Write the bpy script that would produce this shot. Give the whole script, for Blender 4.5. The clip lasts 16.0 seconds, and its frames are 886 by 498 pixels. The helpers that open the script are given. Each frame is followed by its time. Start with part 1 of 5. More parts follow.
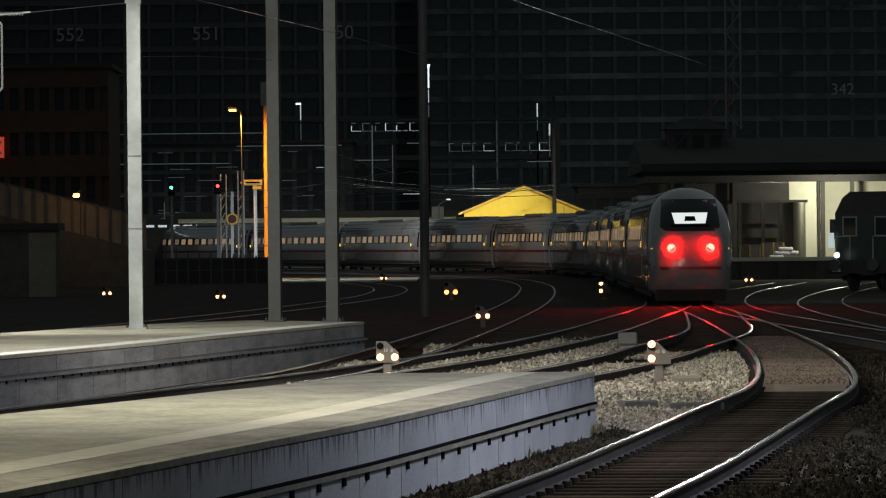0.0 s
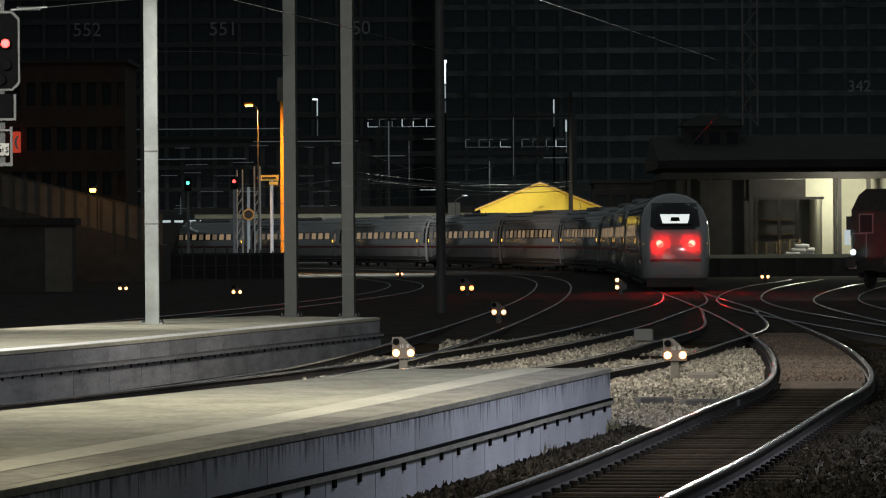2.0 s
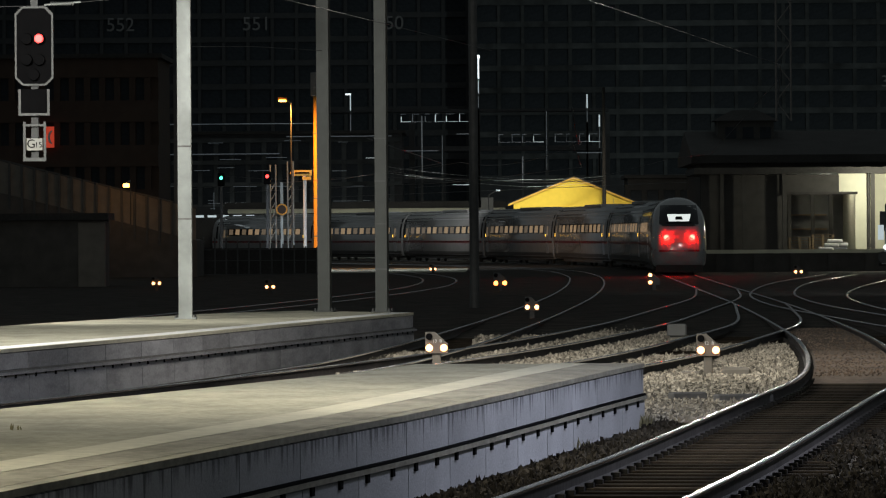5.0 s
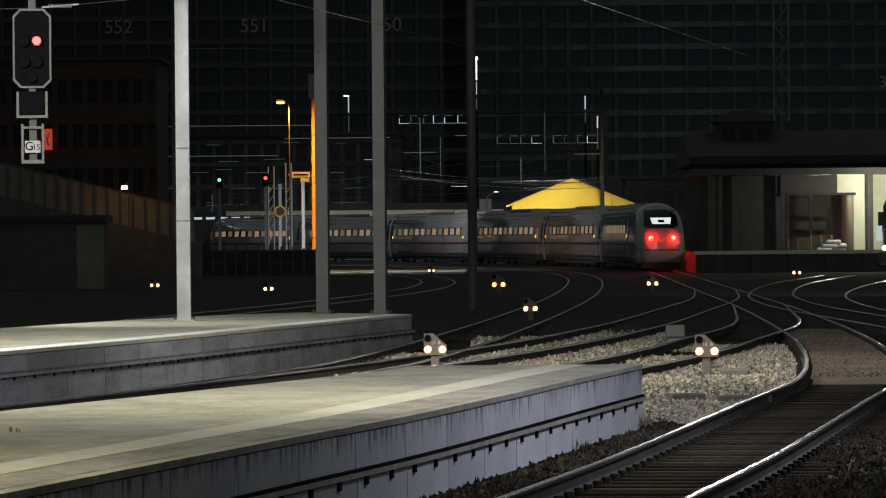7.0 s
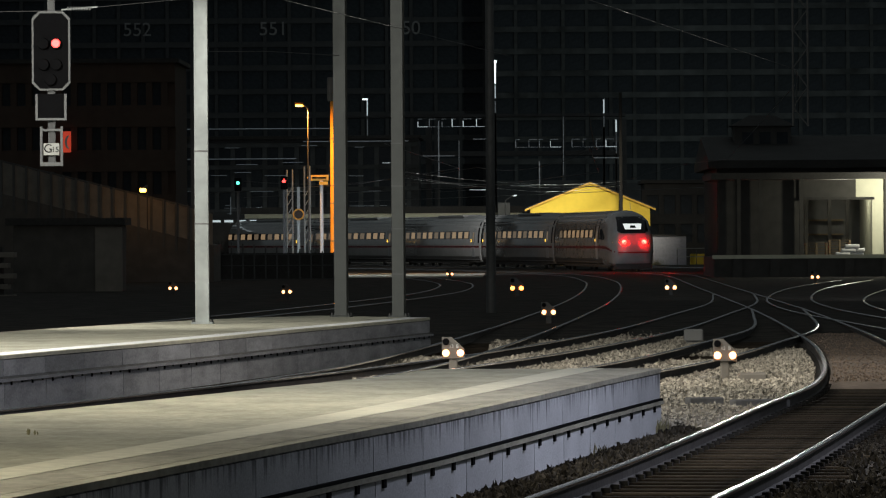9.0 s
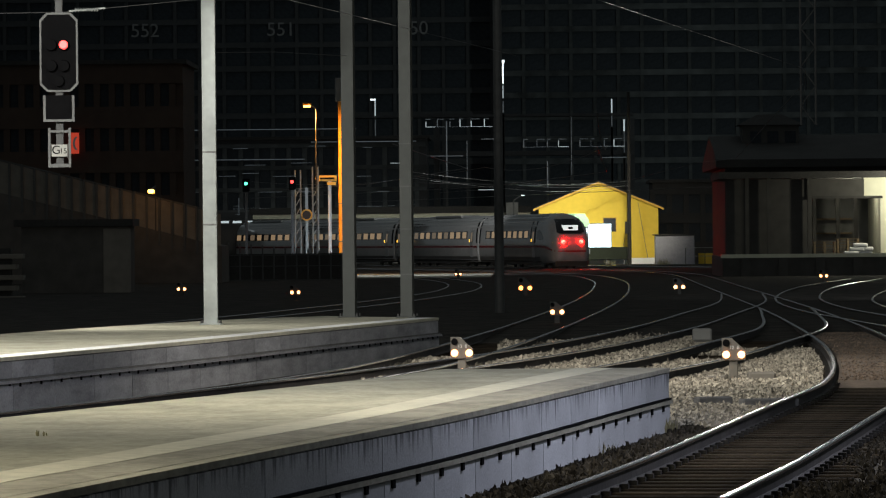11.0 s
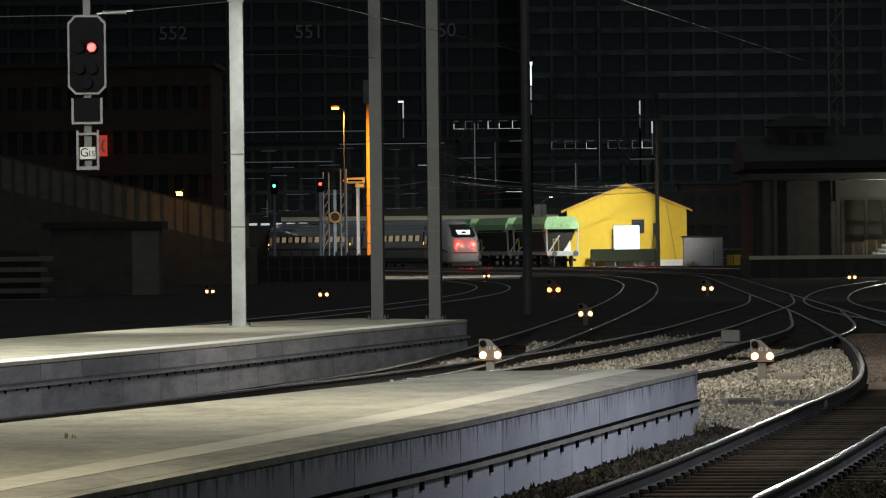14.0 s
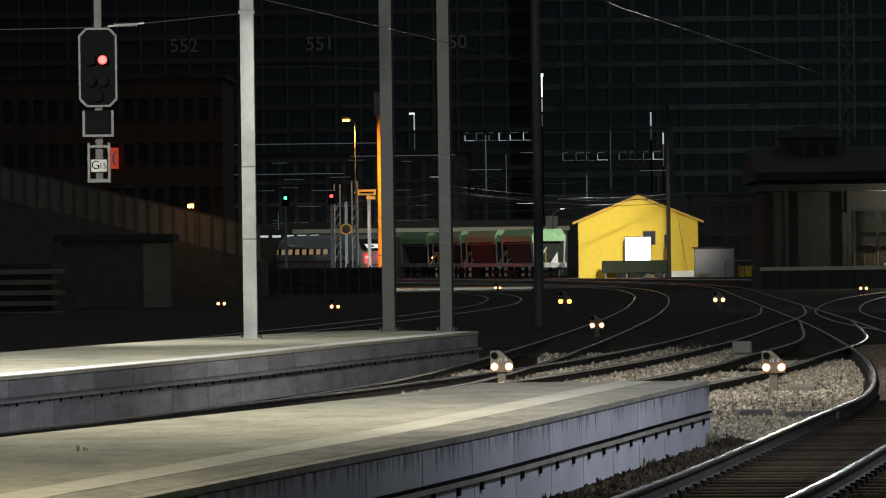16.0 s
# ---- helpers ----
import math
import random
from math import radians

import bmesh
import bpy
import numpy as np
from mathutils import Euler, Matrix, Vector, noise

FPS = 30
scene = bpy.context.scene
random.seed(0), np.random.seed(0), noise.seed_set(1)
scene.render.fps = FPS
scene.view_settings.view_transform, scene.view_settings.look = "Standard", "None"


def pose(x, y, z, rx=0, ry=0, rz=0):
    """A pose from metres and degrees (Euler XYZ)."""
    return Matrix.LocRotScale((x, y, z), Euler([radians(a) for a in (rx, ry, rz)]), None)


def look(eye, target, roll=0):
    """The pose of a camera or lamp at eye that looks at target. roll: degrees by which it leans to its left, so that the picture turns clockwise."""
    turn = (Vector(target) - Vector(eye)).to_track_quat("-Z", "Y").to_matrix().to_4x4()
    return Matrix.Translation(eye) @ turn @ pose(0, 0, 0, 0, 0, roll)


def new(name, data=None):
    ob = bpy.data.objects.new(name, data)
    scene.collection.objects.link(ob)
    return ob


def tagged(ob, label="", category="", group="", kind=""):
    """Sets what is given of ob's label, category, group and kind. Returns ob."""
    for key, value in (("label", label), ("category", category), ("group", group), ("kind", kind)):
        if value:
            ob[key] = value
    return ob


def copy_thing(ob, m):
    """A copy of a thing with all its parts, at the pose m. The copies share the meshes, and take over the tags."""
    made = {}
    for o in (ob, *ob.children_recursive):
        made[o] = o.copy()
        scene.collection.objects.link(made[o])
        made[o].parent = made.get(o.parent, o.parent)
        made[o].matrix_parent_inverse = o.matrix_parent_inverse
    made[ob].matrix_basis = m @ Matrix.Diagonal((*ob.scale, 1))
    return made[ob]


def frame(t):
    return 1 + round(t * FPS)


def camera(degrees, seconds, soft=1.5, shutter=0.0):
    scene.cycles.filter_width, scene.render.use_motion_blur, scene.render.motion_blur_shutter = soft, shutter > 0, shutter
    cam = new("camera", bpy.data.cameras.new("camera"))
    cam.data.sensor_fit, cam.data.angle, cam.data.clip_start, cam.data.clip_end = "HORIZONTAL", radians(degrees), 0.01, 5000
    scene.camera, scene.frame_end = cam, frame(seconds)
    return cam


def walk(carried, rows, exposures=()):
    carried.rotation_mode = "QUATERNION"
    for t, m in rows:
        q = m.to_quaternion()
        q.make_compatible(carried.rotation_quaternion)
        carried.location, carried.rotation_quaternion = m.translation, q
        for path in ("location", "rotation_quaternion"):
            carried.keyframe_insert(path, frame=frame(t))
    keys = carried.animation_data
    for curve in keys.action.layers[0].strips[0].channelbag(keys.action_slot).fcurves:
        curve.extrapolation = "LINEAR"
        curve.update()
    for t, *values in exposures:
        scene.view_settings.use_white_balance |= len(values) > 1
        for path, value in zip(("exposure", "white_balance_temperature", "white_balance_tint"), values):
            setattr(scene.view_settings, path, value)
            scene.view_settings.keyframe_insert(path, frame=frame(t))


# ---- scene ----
# A railway yard at night. Origin under the lens, y ahead, rail heads at z = 0.
EYE = 2.1
cam = camera(10.54, 16.0, soft=1.2)
# seconds, pan to the left, tilt up, lean, in degrees
PAN = [
    (0.0, 0.0000, -0.0741, 0.55),
    (0.5, 0.1197, -0.0829, 0.47),
    (1.0, 0.1795, -0.1072, 0.45),
    (1.5, 0.1938, -0.1213, 0.42),
    (2.0, 0.1938, -0.1207, 0.39),
    (2.5, 0.2369, -0.0917, 0.38),
    (3.0, 0.3626, -0.0752, 0.29),
    (3.5, 0.5197, -0.1004, 0.31),
    (4.0, 0.5778, -0.1512, 0.37),
    (6.5, 0.5759, -0.1854, 0.43),
    (7.0, 0.5696, -0.1598, 0.49),
    (7.5, 0.6520, -0.1352, 0.40),
    (8.0, 0.7323, -0.1176, 0.34),
    (8.5, 0.7675, -0.1172, 0.32),
    (11.0, 0.8876, -0.1151, 0.53),
    (11.5, 0.9555, -0.0637, 0.43),
    (12.0, 1.0070, -0.0083, 0.46),
    (12.5, 1.0424, 0.0338, 0.51),
    (13.0, 1.0941, 0.0251, 0.54),
    (13.5, 1.1416, -0.0257, 0.60),
    (14.0, 1.2244, -0.0881, 0.62),
    (14.5, 1.2287, -0.0841, 0.74),
    (15.0, 1.2658, -0.0465, 0.72),
    (15.5, 1.2968, 0.0110, 0.73),
    (16.0, 1.3588, 0.0544, 0.73),
]
walk(cam, [(t, pose(0, 0, EYE, 90 + tilt, lean, pan)) for t, pan, tilt, lean in PAN])

# ---- light ----
world = bpy.data.worlds.new("night_sky")
scene.world = world
world.use_nodes = True
world.node_tree.nodes["Background"].inputs["Color"].default_value = (0.10, 0.115, 0.12, 1)
world.node_tree.nodes["Background"].inputs["Strength"].default_value = 0.68


def lamp(kind, name, eye, target, watts, colour, size=0.5, spread=160):
    data = bpy.data.lights.new(name, kind)
    data.energy, data.color = watts, colour
    if kind == "AREA":
        data.shape, data.size = "DISK", size
        data.spread = radians(spread)
    elif kind == "SPOT":
        data.shadow_soft_size, data.spot_size, data.spot_blend = size, radians(spread), 0.9
    else:
        data.shadow_soft_size = size
    ob = new(name, data)
    ob.matrix_world = look(eye, target)
    return ob


COLD, WARM, SODIUM = (0.80, 0.88, 1.0), (1.0, 0.93, 0.74), (1.0, 0.46, 0.10)
LAMPS = {
    "near_platform_light": ((-4.2, 27.0, 7.0), (-3.6, 34.0, 0.5), 500, WARM),
    "near_platform_light_far": ((-2.6, 44.0, 7.4), (-1.8, 48.0, 0.5), 420, WARM),
    "far_platform_light": ((-11.0, 62.0, 9.0), (-8.2, 76.0, 0.5), 2600, (1.0, 0.98, 0.92)),
    "far_platform_light_end": ((-9.6, 85.0, 4.6), (-4.0, 94.5, 0.5), 430, (1.0, 0.98, 0.92)),
}
for key, (eye, target, watts, colour) in LAMPS.items():
    lamp("AREA", key, eye, target, watts, colour, 0.7)
lamp("SPOT", "yard_light", (7.2, 48.5, 9.0), (-0.2, 50.5, 0.0), 3700, (0.78, 0.83, 1.0), 0.35, 130)
lamp("SPOT", "yard_light_ahead", (4.6, 96.0, 9.6), (3.2, 70.0, 0.0), 3600, (1.0, 0.94, 0.84), 0.12, 66)
lamp("SPOT", "yard_light_middle", (2.5, 70.0, 9.8), (-1.5, 81.0, 0.0), 2600, (1.0, 0.95, 0.86), 0.4, 110)
lamp("SPOT", "yard_light_right", (12.5, 150.0, 10.5), (16.0, 186.0, 1.0), 4200, (0.9, 0.95, 1.0), 0.3, 75)
lamp("SPOT", "yellow_house_light", (9.4, 360.0, 10.0), (6.6, 391.0, 2.8), 20000, (1.0, 0.94, 0.76), 1.8, 38)
lamp("SPOT", "street_light", (-13.0, 299.4, 10.2), (-11.2, 303.6, 4.0), 6500, SODIUM, 0.25, 120)
lamp("POINT", "dock_light", (21.2, 258.6, 4.9), (22, 262, 0), 800, (1.0, 0.97, 0.78), 0.3)
lamp("POINT", "bay_light", (18.3, 264.5, 4.8), (18, 262, 0), 130, (1.0, 0.97, 0.78), 0.2)
lamp("POINT", "wall_light", (-18.87, 247.2, 4.55), (-19, 246, 0), 28, SODIUM, 0.12)
lamp("SPOT", "wagon_light", (8.5, 354.0, 11.5), (0.6, 386.0, 2.6), 42000, (0.95, 1.0, 0.93), 0.3, 34)
lamp("SPOT", "track_light", (-5.0, 342.0, 12.0), (-5.5, 376.0, 2.0), 11000, (1.0, 0.98, 0.95), 0.3, 60)
lamp("SPOT", "yard_far_light", (-10.0, 268.0, 13.0), (-6.5, 292.0, 0.0), 26000, COLD, 0.5, 50)
# added upward spots without a known lamp, to lift the dark far facades
lamp("SPOT", "tower_fill", (52.0, 440.0, 3.0), (48.0, 600.0, 27.0), 56000, (0.84, 1.0, 0.96), 1.0, 80)
lamp("SPOT", "wing_fill", (-14.0, 456.0, 4.0), (-12.0, 480.0, 7.0), 300, (0.80, 0.95, 1.0), 1.0, 80)
lamp("SPOT", "brown_facade_fill", (-22.0, 275.0, 2.0), (-31.0, 330.0, 9.0), 420, (1.0, 0.72, 0.5), 0.5, 70)

# ---- materials ----


def mat(name, colour, rough=0.8, metal=0.0, scale=6.0, vary=0.35, bump=0.15, stain=0.5, glow=None, power=0.0, random_tone=0.0, spec=0.5, streak=0.0, island=0.0, drip=0.0):
    m = bpy.data.materials.new(name)
    m.use_nodes = True
    nt = m.node_tree
    bs = nt.nodes["Principled BSDF"]
    bs.inputs["Roughness"].default_value = rough
    bs.inputs["Metallic"].default_value = metal
    bs.inputs["Specular IOR Level"].default_value = spec
    tc = nt.nodes.new("ShaderNodeTexCoord")
    fine, broad = nt.nodes.new("ShaderNodeTexNoise"), nt.nodes.new("ShaderNodeTexNoise")
    fine.inputs["Scale"].default_value, fine.inputs["Detail"].default_value = scale, 6
    broad.inputs["Scale"].default_value, broad.inputs["Detail"].default_value = scale * stain * 0.15, 4
    nt.links.new(tc.outputs["Object"], fine.inputs["Vector"])
    nt.links.new(tc.outputs["Object"], broad.inputs["Vector"])
    add = nt.nodes.new("ShaderNodeMath")
    add.operation = "ADD"
    nt.links.new(fine.outputs["Fac"], add.inputs[0])
    nt.links.new(broad.outputs["Fac"], add.inputs[1])
    ramp = nt.nodes.new("ShaderNodeMapRange")
    ramp.inputs["From Min"].default_value, ramp.inputs["From Max"].default_value = 0.65, 1.35
    ramp.inputs["To Min"].default_value, ramp.inputs["To Max"].default_value = 1 - vary, 1 + vary
    nt.links.new(add.outputs[0], ramp.inputs["Value"])
    value = ramp.outputs[0]
    if streak:
        mp, sn, sr = nt.nodes.new("ShaderNodeMapping"), nt.nodes.new("ShaderNodeTexNoise"), nt.nodes.new("ShaderNodeMapRange")
        mp.inputs["Scale"].default_value = (0.8, 0.35, 1.7)
        sn.inputs["Scale"].default_value, sn.inputs["Detail"].default_value, sn.inputs["Roughness"].default_value = 3.0, 8, 0.7
        sr.inputs["From Min"].default_value, sr.inputs["From Max"].default_value = 0.40, 0.55
        sr.inputs["To Min"].default_value, sr.inputs["To Max"].default_value = 1 - streak, 1.0
        nt.links.new(tc.outputs["Object"], mp.inputs["Vector"])
        nt.links.new(mp.outputs[0], sn.inputs["Vector"])
        nt.links.new(sn.outputs["Fac"], sr.inputs["Value"])
        mm = nt.nodes.new("ShaderNodeMath")
        mm.operation = "MULTIPLY"
        nt.links.new(value, mm.inputs[0])
        nt.links.new(sr.outputs[0], mm.inputs[1])
        value = mm.outputs[0]
    if drip:
        # dark runs of dirt that start at the top edge and end at uneven heights
        dm, dn, sep, low = (nt.nodes.new(k) for k in ("ShaderNodeMapping", "ShaderNodeTexNoise", "ShaderNodeSeparateXYZ", "ShaderNodeMapRange"))
        dm.inputs["Scale"].default_value = (5.0, 5.0, 0.25)
        dn.inputs["Scale"].default_value, dn.inputs["Detail"].default_value = 2.2, 5
        low.inputs["From Min"].default_value, low.inputs["From Max"].default_value = 0.20, 0.52
        low.inputs["To Min"].default_value, low.inputs["To Max"].default_value = -0.22, 0.10
        nt.links.new(tc.outputs["Object"], dm.inputs["Vector"])
        nt.links.new(dm.outputs[0], dn.inputs["Vector"])
        nt.links.new(tc.outputs["Object"], sep.inputs[0])
        nt.links.new(sep.outputs["Z"], low.inputs["Value"])
        both, cut, mul2 = nt.nodes.new("ShaderNodeMath"), nt.nodes.new("ShaderNodeMapRange"), nt.nodes.new("ShaderNodeMath")
        both.operation, mul2.operation = "ADD", "MULTIPLY"
        nt.links.new(dn.outputs["Fac"], both.inputs[0])
        nt.links.new(low.outputs[0], both.inputs[1])
        cut.inputs["From Min"].default_value, cut.inputs["From Max"].default_value = 0.48, 0.66
        cut.inputs["To Min"].default_value, cut.inputs["To Max"].default_value = 1.0, 1 - drip
        nt.links.new(both.outputs[0], cut.inputs["Value"])
        nt.links.new(value, mul2.inputs[0])
        nt.links.new(cut.outputs[0], mul2.inputs[1])
        value = mul2.outputs[0]
    if random_tone or island:
        spread = random_tone or island
        info = nt.nodes.new("ShaderNodeNewGeometry" if island else "ShaderNodeObjectInfo")
        tone = nt.nodes.new("ShaderNodeMapRange")
        tone.inputs["To Min"].default_value, tone.inputs["To Max"].default_value = 1 - spread, 1 + spread
        nt.links.new(info.outputs["Random Per Island" if island else "Random"], tone.inputs["Value"])
        mul = nt.nodes.new("ShaderNodeMath")
        mul.operation = "MULTIPLY"
        nt.links.new(value, mul.inputs[0])
        nt.links.new(tone.outputs[0], mul.inputs[1])
        value = mul.outputs[0]
    scaled = nt.nodes.new("ShaderNodeVectorMath")
    scaled.operation = "SCALE"
    scaled.inputs[0].default_value = colour
    nt.links.new(value, scaled.inputs["Scale"])
    nt.links.new(scaled.outputs[0], bs.inputs["Base Color"])
    if bump:
        bp = nt.nodes.new("ShaderNodeBump")
        bp.inputs["Strength"].default_value, bp.inputs["Distance"].default_value = bump, 0.02
        nt.links.new(fine.outputs["Fac"], bp.inputs["Height"])
        nt.links.new(bp.outputs[0], bs.inputs["Normal"])
    if glow:
        bs.inputs["Emission Color"].default_value = (*glow, 1)
        bs.inputs["Emission Strength"].default_value = power
    return m


BALLAST = mat("ballast", (0.042, 0.037, 0.031), 0.95, 0, 11, 0.95, 1.0, 0.6, spec=0.1)
STONE = mat("ballast_stone", (0.36, 0.32, 0.255), 0.9, 0, 5, 0.35, 0.4, island=0.7)
# dark copy of the ballast stone: dark soil and missing light in one colour
STONE_DARK = mat("shaded_dark_ballast_stone", (0.032, 0.028, 0.023), 0.95, 0, 5, 0.5, 0.4, spec=0.05, island=0.6)
SLEEPER = mat("sleeper_wood", (0.022, 0.017, 0.012), 0.95, 0, 8, 0.8, 0.6, random_tone=0.6, spec=0.05)
RAIL = mat("rail_side_steel", (0.060, 0.054, 0.052), 0.7, 0.0, 10, 0.45, 0.2, spec=0.2)
RAIL_TOP = mat("polished_rail_head", (0.70, 0.69, 0.70), 0.19, 1.0, 4, 0.15, 0.03)
CONCRETE = mat("platform_concrete", (0.41, 0.39, 0.295), 0.9, 0, 11, 0.30, 0.5, 0.6, streak=0.20)
EDGE_LINE = mat("worn_white_line", (0.56, 0.53, 0.42), 0.85, 0, 7, 0.22, 0.1)
PANEL = mat("precast_panel", (0.45, 0.45, 0.475), 0.85, 0, 40, 0.22, 0.4, 0.15, random_tone=0.12, drip=0.72)
PANEL_GREY = mat("grey_precast_panel", (0.36, 0.36, 0.385), 0.85, 0, 30, 0.30, 0.4, 0.2, random_tone=0.16, streak=0.25)
LEDGE = mat("dark_ledge_concrete", (0.16, 0.155, 0.15), 0.9, 0, 6, 0.4, 0.3)
POLE = mat("galvanised_steel", (0.31, 0.33, 0.315), 0.55, 0.35, 5, 0.2, 0.08)
DARK_STEEL = mat("dark_painted_steel", (0.07, 0.072, 0.07), 0.6, 0.2, 6, 0.3, 0.1)
GREEN_STEEL = mat("grey_green_steel", (0.045, 0.050, 0.045), 0.6, 0.2, 6, 0.2, 0.1)
BLACK = mat("black_plate", (0.006, 0.006, 0.0065), 0.8, 0, 6, 0.2, 0.05, spec=0.03)
FAR_GLASS = mat("far_dark_glass", (0.034, 0.040, 0.046), 0.5, 0, 3, 0.3, 0, spec=0.05)
CLIP = mat("oily_rail_clip", (0.030, 0.028, 0.026), 0.9, 0, 6, 0.3, 0.1, spec=0.1)
WHITE_PAINT = mat("white_paint", (0.75, 0.75, 0.73), 0.6, 0, 6, 0.1, 0.05)
CAR_WHITE = mat("light_grey_train_paint", (0.30, 0.305, 0.30), 0.1, 0, 2.5, 0.12, 0.05)
CAR_ROOF = mat("grey_train_roof", (0.24, 0.25, 0.25), 0.5, 0, 3, 0.15, 0.05)
CAR_RED = mat("red_stripe", (0.20, 0.010, 0.012), 0.25, 0, 3, 0.08, 0.0)
CAR_DARK = mat("black_window_band", (0.012, 0.013, 0.015), 0.12, 0, 3, 0.1, 0.0)
UNDER = mat("underframe_dirt_and_shade", (0.035, 0.033, 0.03), 0.85, 0, 8, 0.4, 0.4)
WINDOW_LIT = mat("lit_saloon_window", (0.3, 0.27, 0.2), 0.15, 0, 3, 0.1, 0, glow=(1.0, 0.66, 0.36), power=0.22)
WINDOW_DIM = mat("dim_saloon_window", (0.12, 0.11, 0.09), 0.15, 0, 3, 0.1, 0, glow=(1.0, 0.72, 0.45), power=0.10)
GLOW_RED = mat("tail_light_lens", (0.5, 0.02, 0.02), 0.3, 0, 3, 0, 0, glow=(1.0, 0.0006, 0.0004), power=1500)
# emission added around the tail lamps, in place of their bloom on the nose
GLOW_HALO = mat("tail_light_halo", (0.5, 0.02, 0.02), 0.3, 0, 3, 0, 0, glow=(1.0, 0.003, 0.002), power=210)
GLOW_CAB = mat("cab_display", (0.6, 0.6, 0.6), 0.4, 0, 3, 0, 0, glow=(0.92, 1.0, 0.96), power=0.8)
GLOW_YELLOW = mat("door_marker", (0.6, 0.4, 0.05), 0.4, 0, 3, 0, 0, glow=(1.0, 0.55, 0.06), power=2.2)
GLOW_WARM = mat("signal_lens_white", (0.9, 0.7, 0.5), 0.4, 0, 3, 0, 0, glow=(1.0, 0.40, 0.15), power=6)
GLOW_ORANGE = mat("signal_lens_amber", (0.9, 0.5, 0.2), 0.4, 0, 3, 0, 0, glow=(1.0, 0.24, 0.045), power=9)
GLOW_SIGNAL_RED = mat("signal_lens_red", (0.7, 0.05, 0.04), 0.4, 0, 3, 0, 0, glow=(1.0, 0.045, 0.04), power=5)
GLOW_GREEN = mat("signal_lens_green", (0.1, 0.8, 0.5), 0.4, 0, 3, 0, 0, glow=(0.10, 1.0, 0.55), power=3)
GLOW_SCREEN = mat("lit_panel", (0.8, 0.9, 1.0), 0.4, 0, 3, 0, 0, glow=(0.62, 0.88, 1.0), power=2.2)
GLOW_TUBE = mat("lit_tube", (0.9, 0.95, 1.0), 0.4, 0, 3, 0, 0, glow=(0.85, 0.95, 1.0), power=1.6)
# weak glow for far edges that catch light; these are no lamps
GLOW_FAINT = mat("faint_edge_glow", (0.2, 0.22, 0.24), 0.3, 0, 3, 0.3, 0, glow=(0.62, 0.78, 0.88), power=0.06)
YELLOW = mat("yellow_render", (0.72, 0.50, 0.055), 0.9, 0, 2.5, 0.08, 0.15)
YELLOW_TRIM = mat("yellow_eaves", (0.62, 0.36, 0.05), 0.8, 0, 4, 0.1, 0.1)
HEDGE = mat("dark_green_box", (0.012, 0.016, 0.006), 0.9, 0, 6, 0.4, 0.5)
SHED = mat("corrugated_sheet", (0.28, 0.28, 0.31), 0.6, 0.3, 5, 0.2, 0.1)
HOPPER_GREEN = mat("green_hopper_paint", (0.27, 0.47, 0.24), 0.6, 0, 4, 0.2, 0.1)
HOPPER_GREY = mat("grey_hopper_paint", (0.38, 0.39, 0.37), 0.65, 0, 4, 0.25, 0.1)
# near black: the shade on the sides is in the colour, damping red light
HOPPER_DARK = mat("shade_dark_hopper_side", (0.028, 0.028, 0.026), 0.85, 0, 4, 0.35, 0.2)
FACADE = mat("dark_facade", (0.050, 0.052, 0.054), 0.9, 0, 1.0, 0.25, 0.1)
BROWN = mat("brown_brick_facade", (0.060, 0.040, 0.029), 0.9, 0, 1.2, 0.25, 0.1)
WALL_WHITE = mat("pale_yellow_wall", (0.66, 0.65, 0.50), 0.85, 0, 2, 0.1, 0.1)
# darker grey than the pale wall: dock, lintel, columns and left wall
DOCK_GREY = mat("dark_grey_dock_wall", (0.065, 0.062, 0.056), 0.9, 0, 1.5, 0.3, 0.15)
WALL_GREY = mat("grey_wall", (0.22, 0.22, 0.21), 0.9, 0, 1.5, 0.25, 0.15)
GLASS_DARK = mat("dark_glass", (0.02, 0.024, 0.03), 0.10, 0, 3, 0.1, 0)
WOOD = mat("pallet_wood", (0.26, 0.19, 0.11), 0.85, 0, 7, 0.3, 0.3)
SIGN_ORANGE = mat("orange_paint_and_lamplight", (0.75, 0.33, 0.03), 0.6, 0, 5, 0.15, 0.05)
SIGN_RED = mat("red_sign", (0.65, 0.06, 0.03), 0.5, 0, 5, 0.1, 0, glow=(1.0, 0.10, 0.05), power=0.35)
WIRE = mat("contact_wire", (0.08, 0.08, 0.08), 0.5, 0.7, 5, 0.1, 0)
PORCELAIN = mat("insulator", (0.25, 0.26, 0.25), 0.3, 0, 5, 0.1, 0)
LOCO = mat("dark_green_loco_paint", (0.035, 0.05, 0.04), 0.35, 0, 4, 0.3, 0.1)
FACADE_TRIM = mat("concrete_facade_grid", (0.068, 0.074, 0.074), 0.9, 0, 0.5, 0.7, 0.1)
SIGN_GREY = mat("grey_painted_number", (0.19, 0.19, 0.19), 0.8, 0, 2, 0.15, 0)
GLOW_DIM = mat("dim_white_glow", (0.5, 0.5, 0.5), 0.4, 0, 3, 0, 0, glow=(0.80, 0.95, 1.0), power=0.5)
GLOW_SODIUM = mat("sodium_bulb", (0.9, 0.5, 0.1), 0.4, 0, 3, 0, 0, glow=(1.0, 0.42, 0.07), power=10)
RAMP_WALL = mat("dark_concrete_wall", (0.09, 0.082, 0.072), 0.9, 0, 1.5, 0.35, 0.2)
PARAPET = mat("parapet_concrete", (0.20, 0.18, 0.15), 0.9, 0, 2, 0.25, 0.15)
SIGN_YELLOW = mat("yellow_sign_paint", (0.85, 0.48, 0.04), 0.5, 0, 5, 0.1, 0.03)
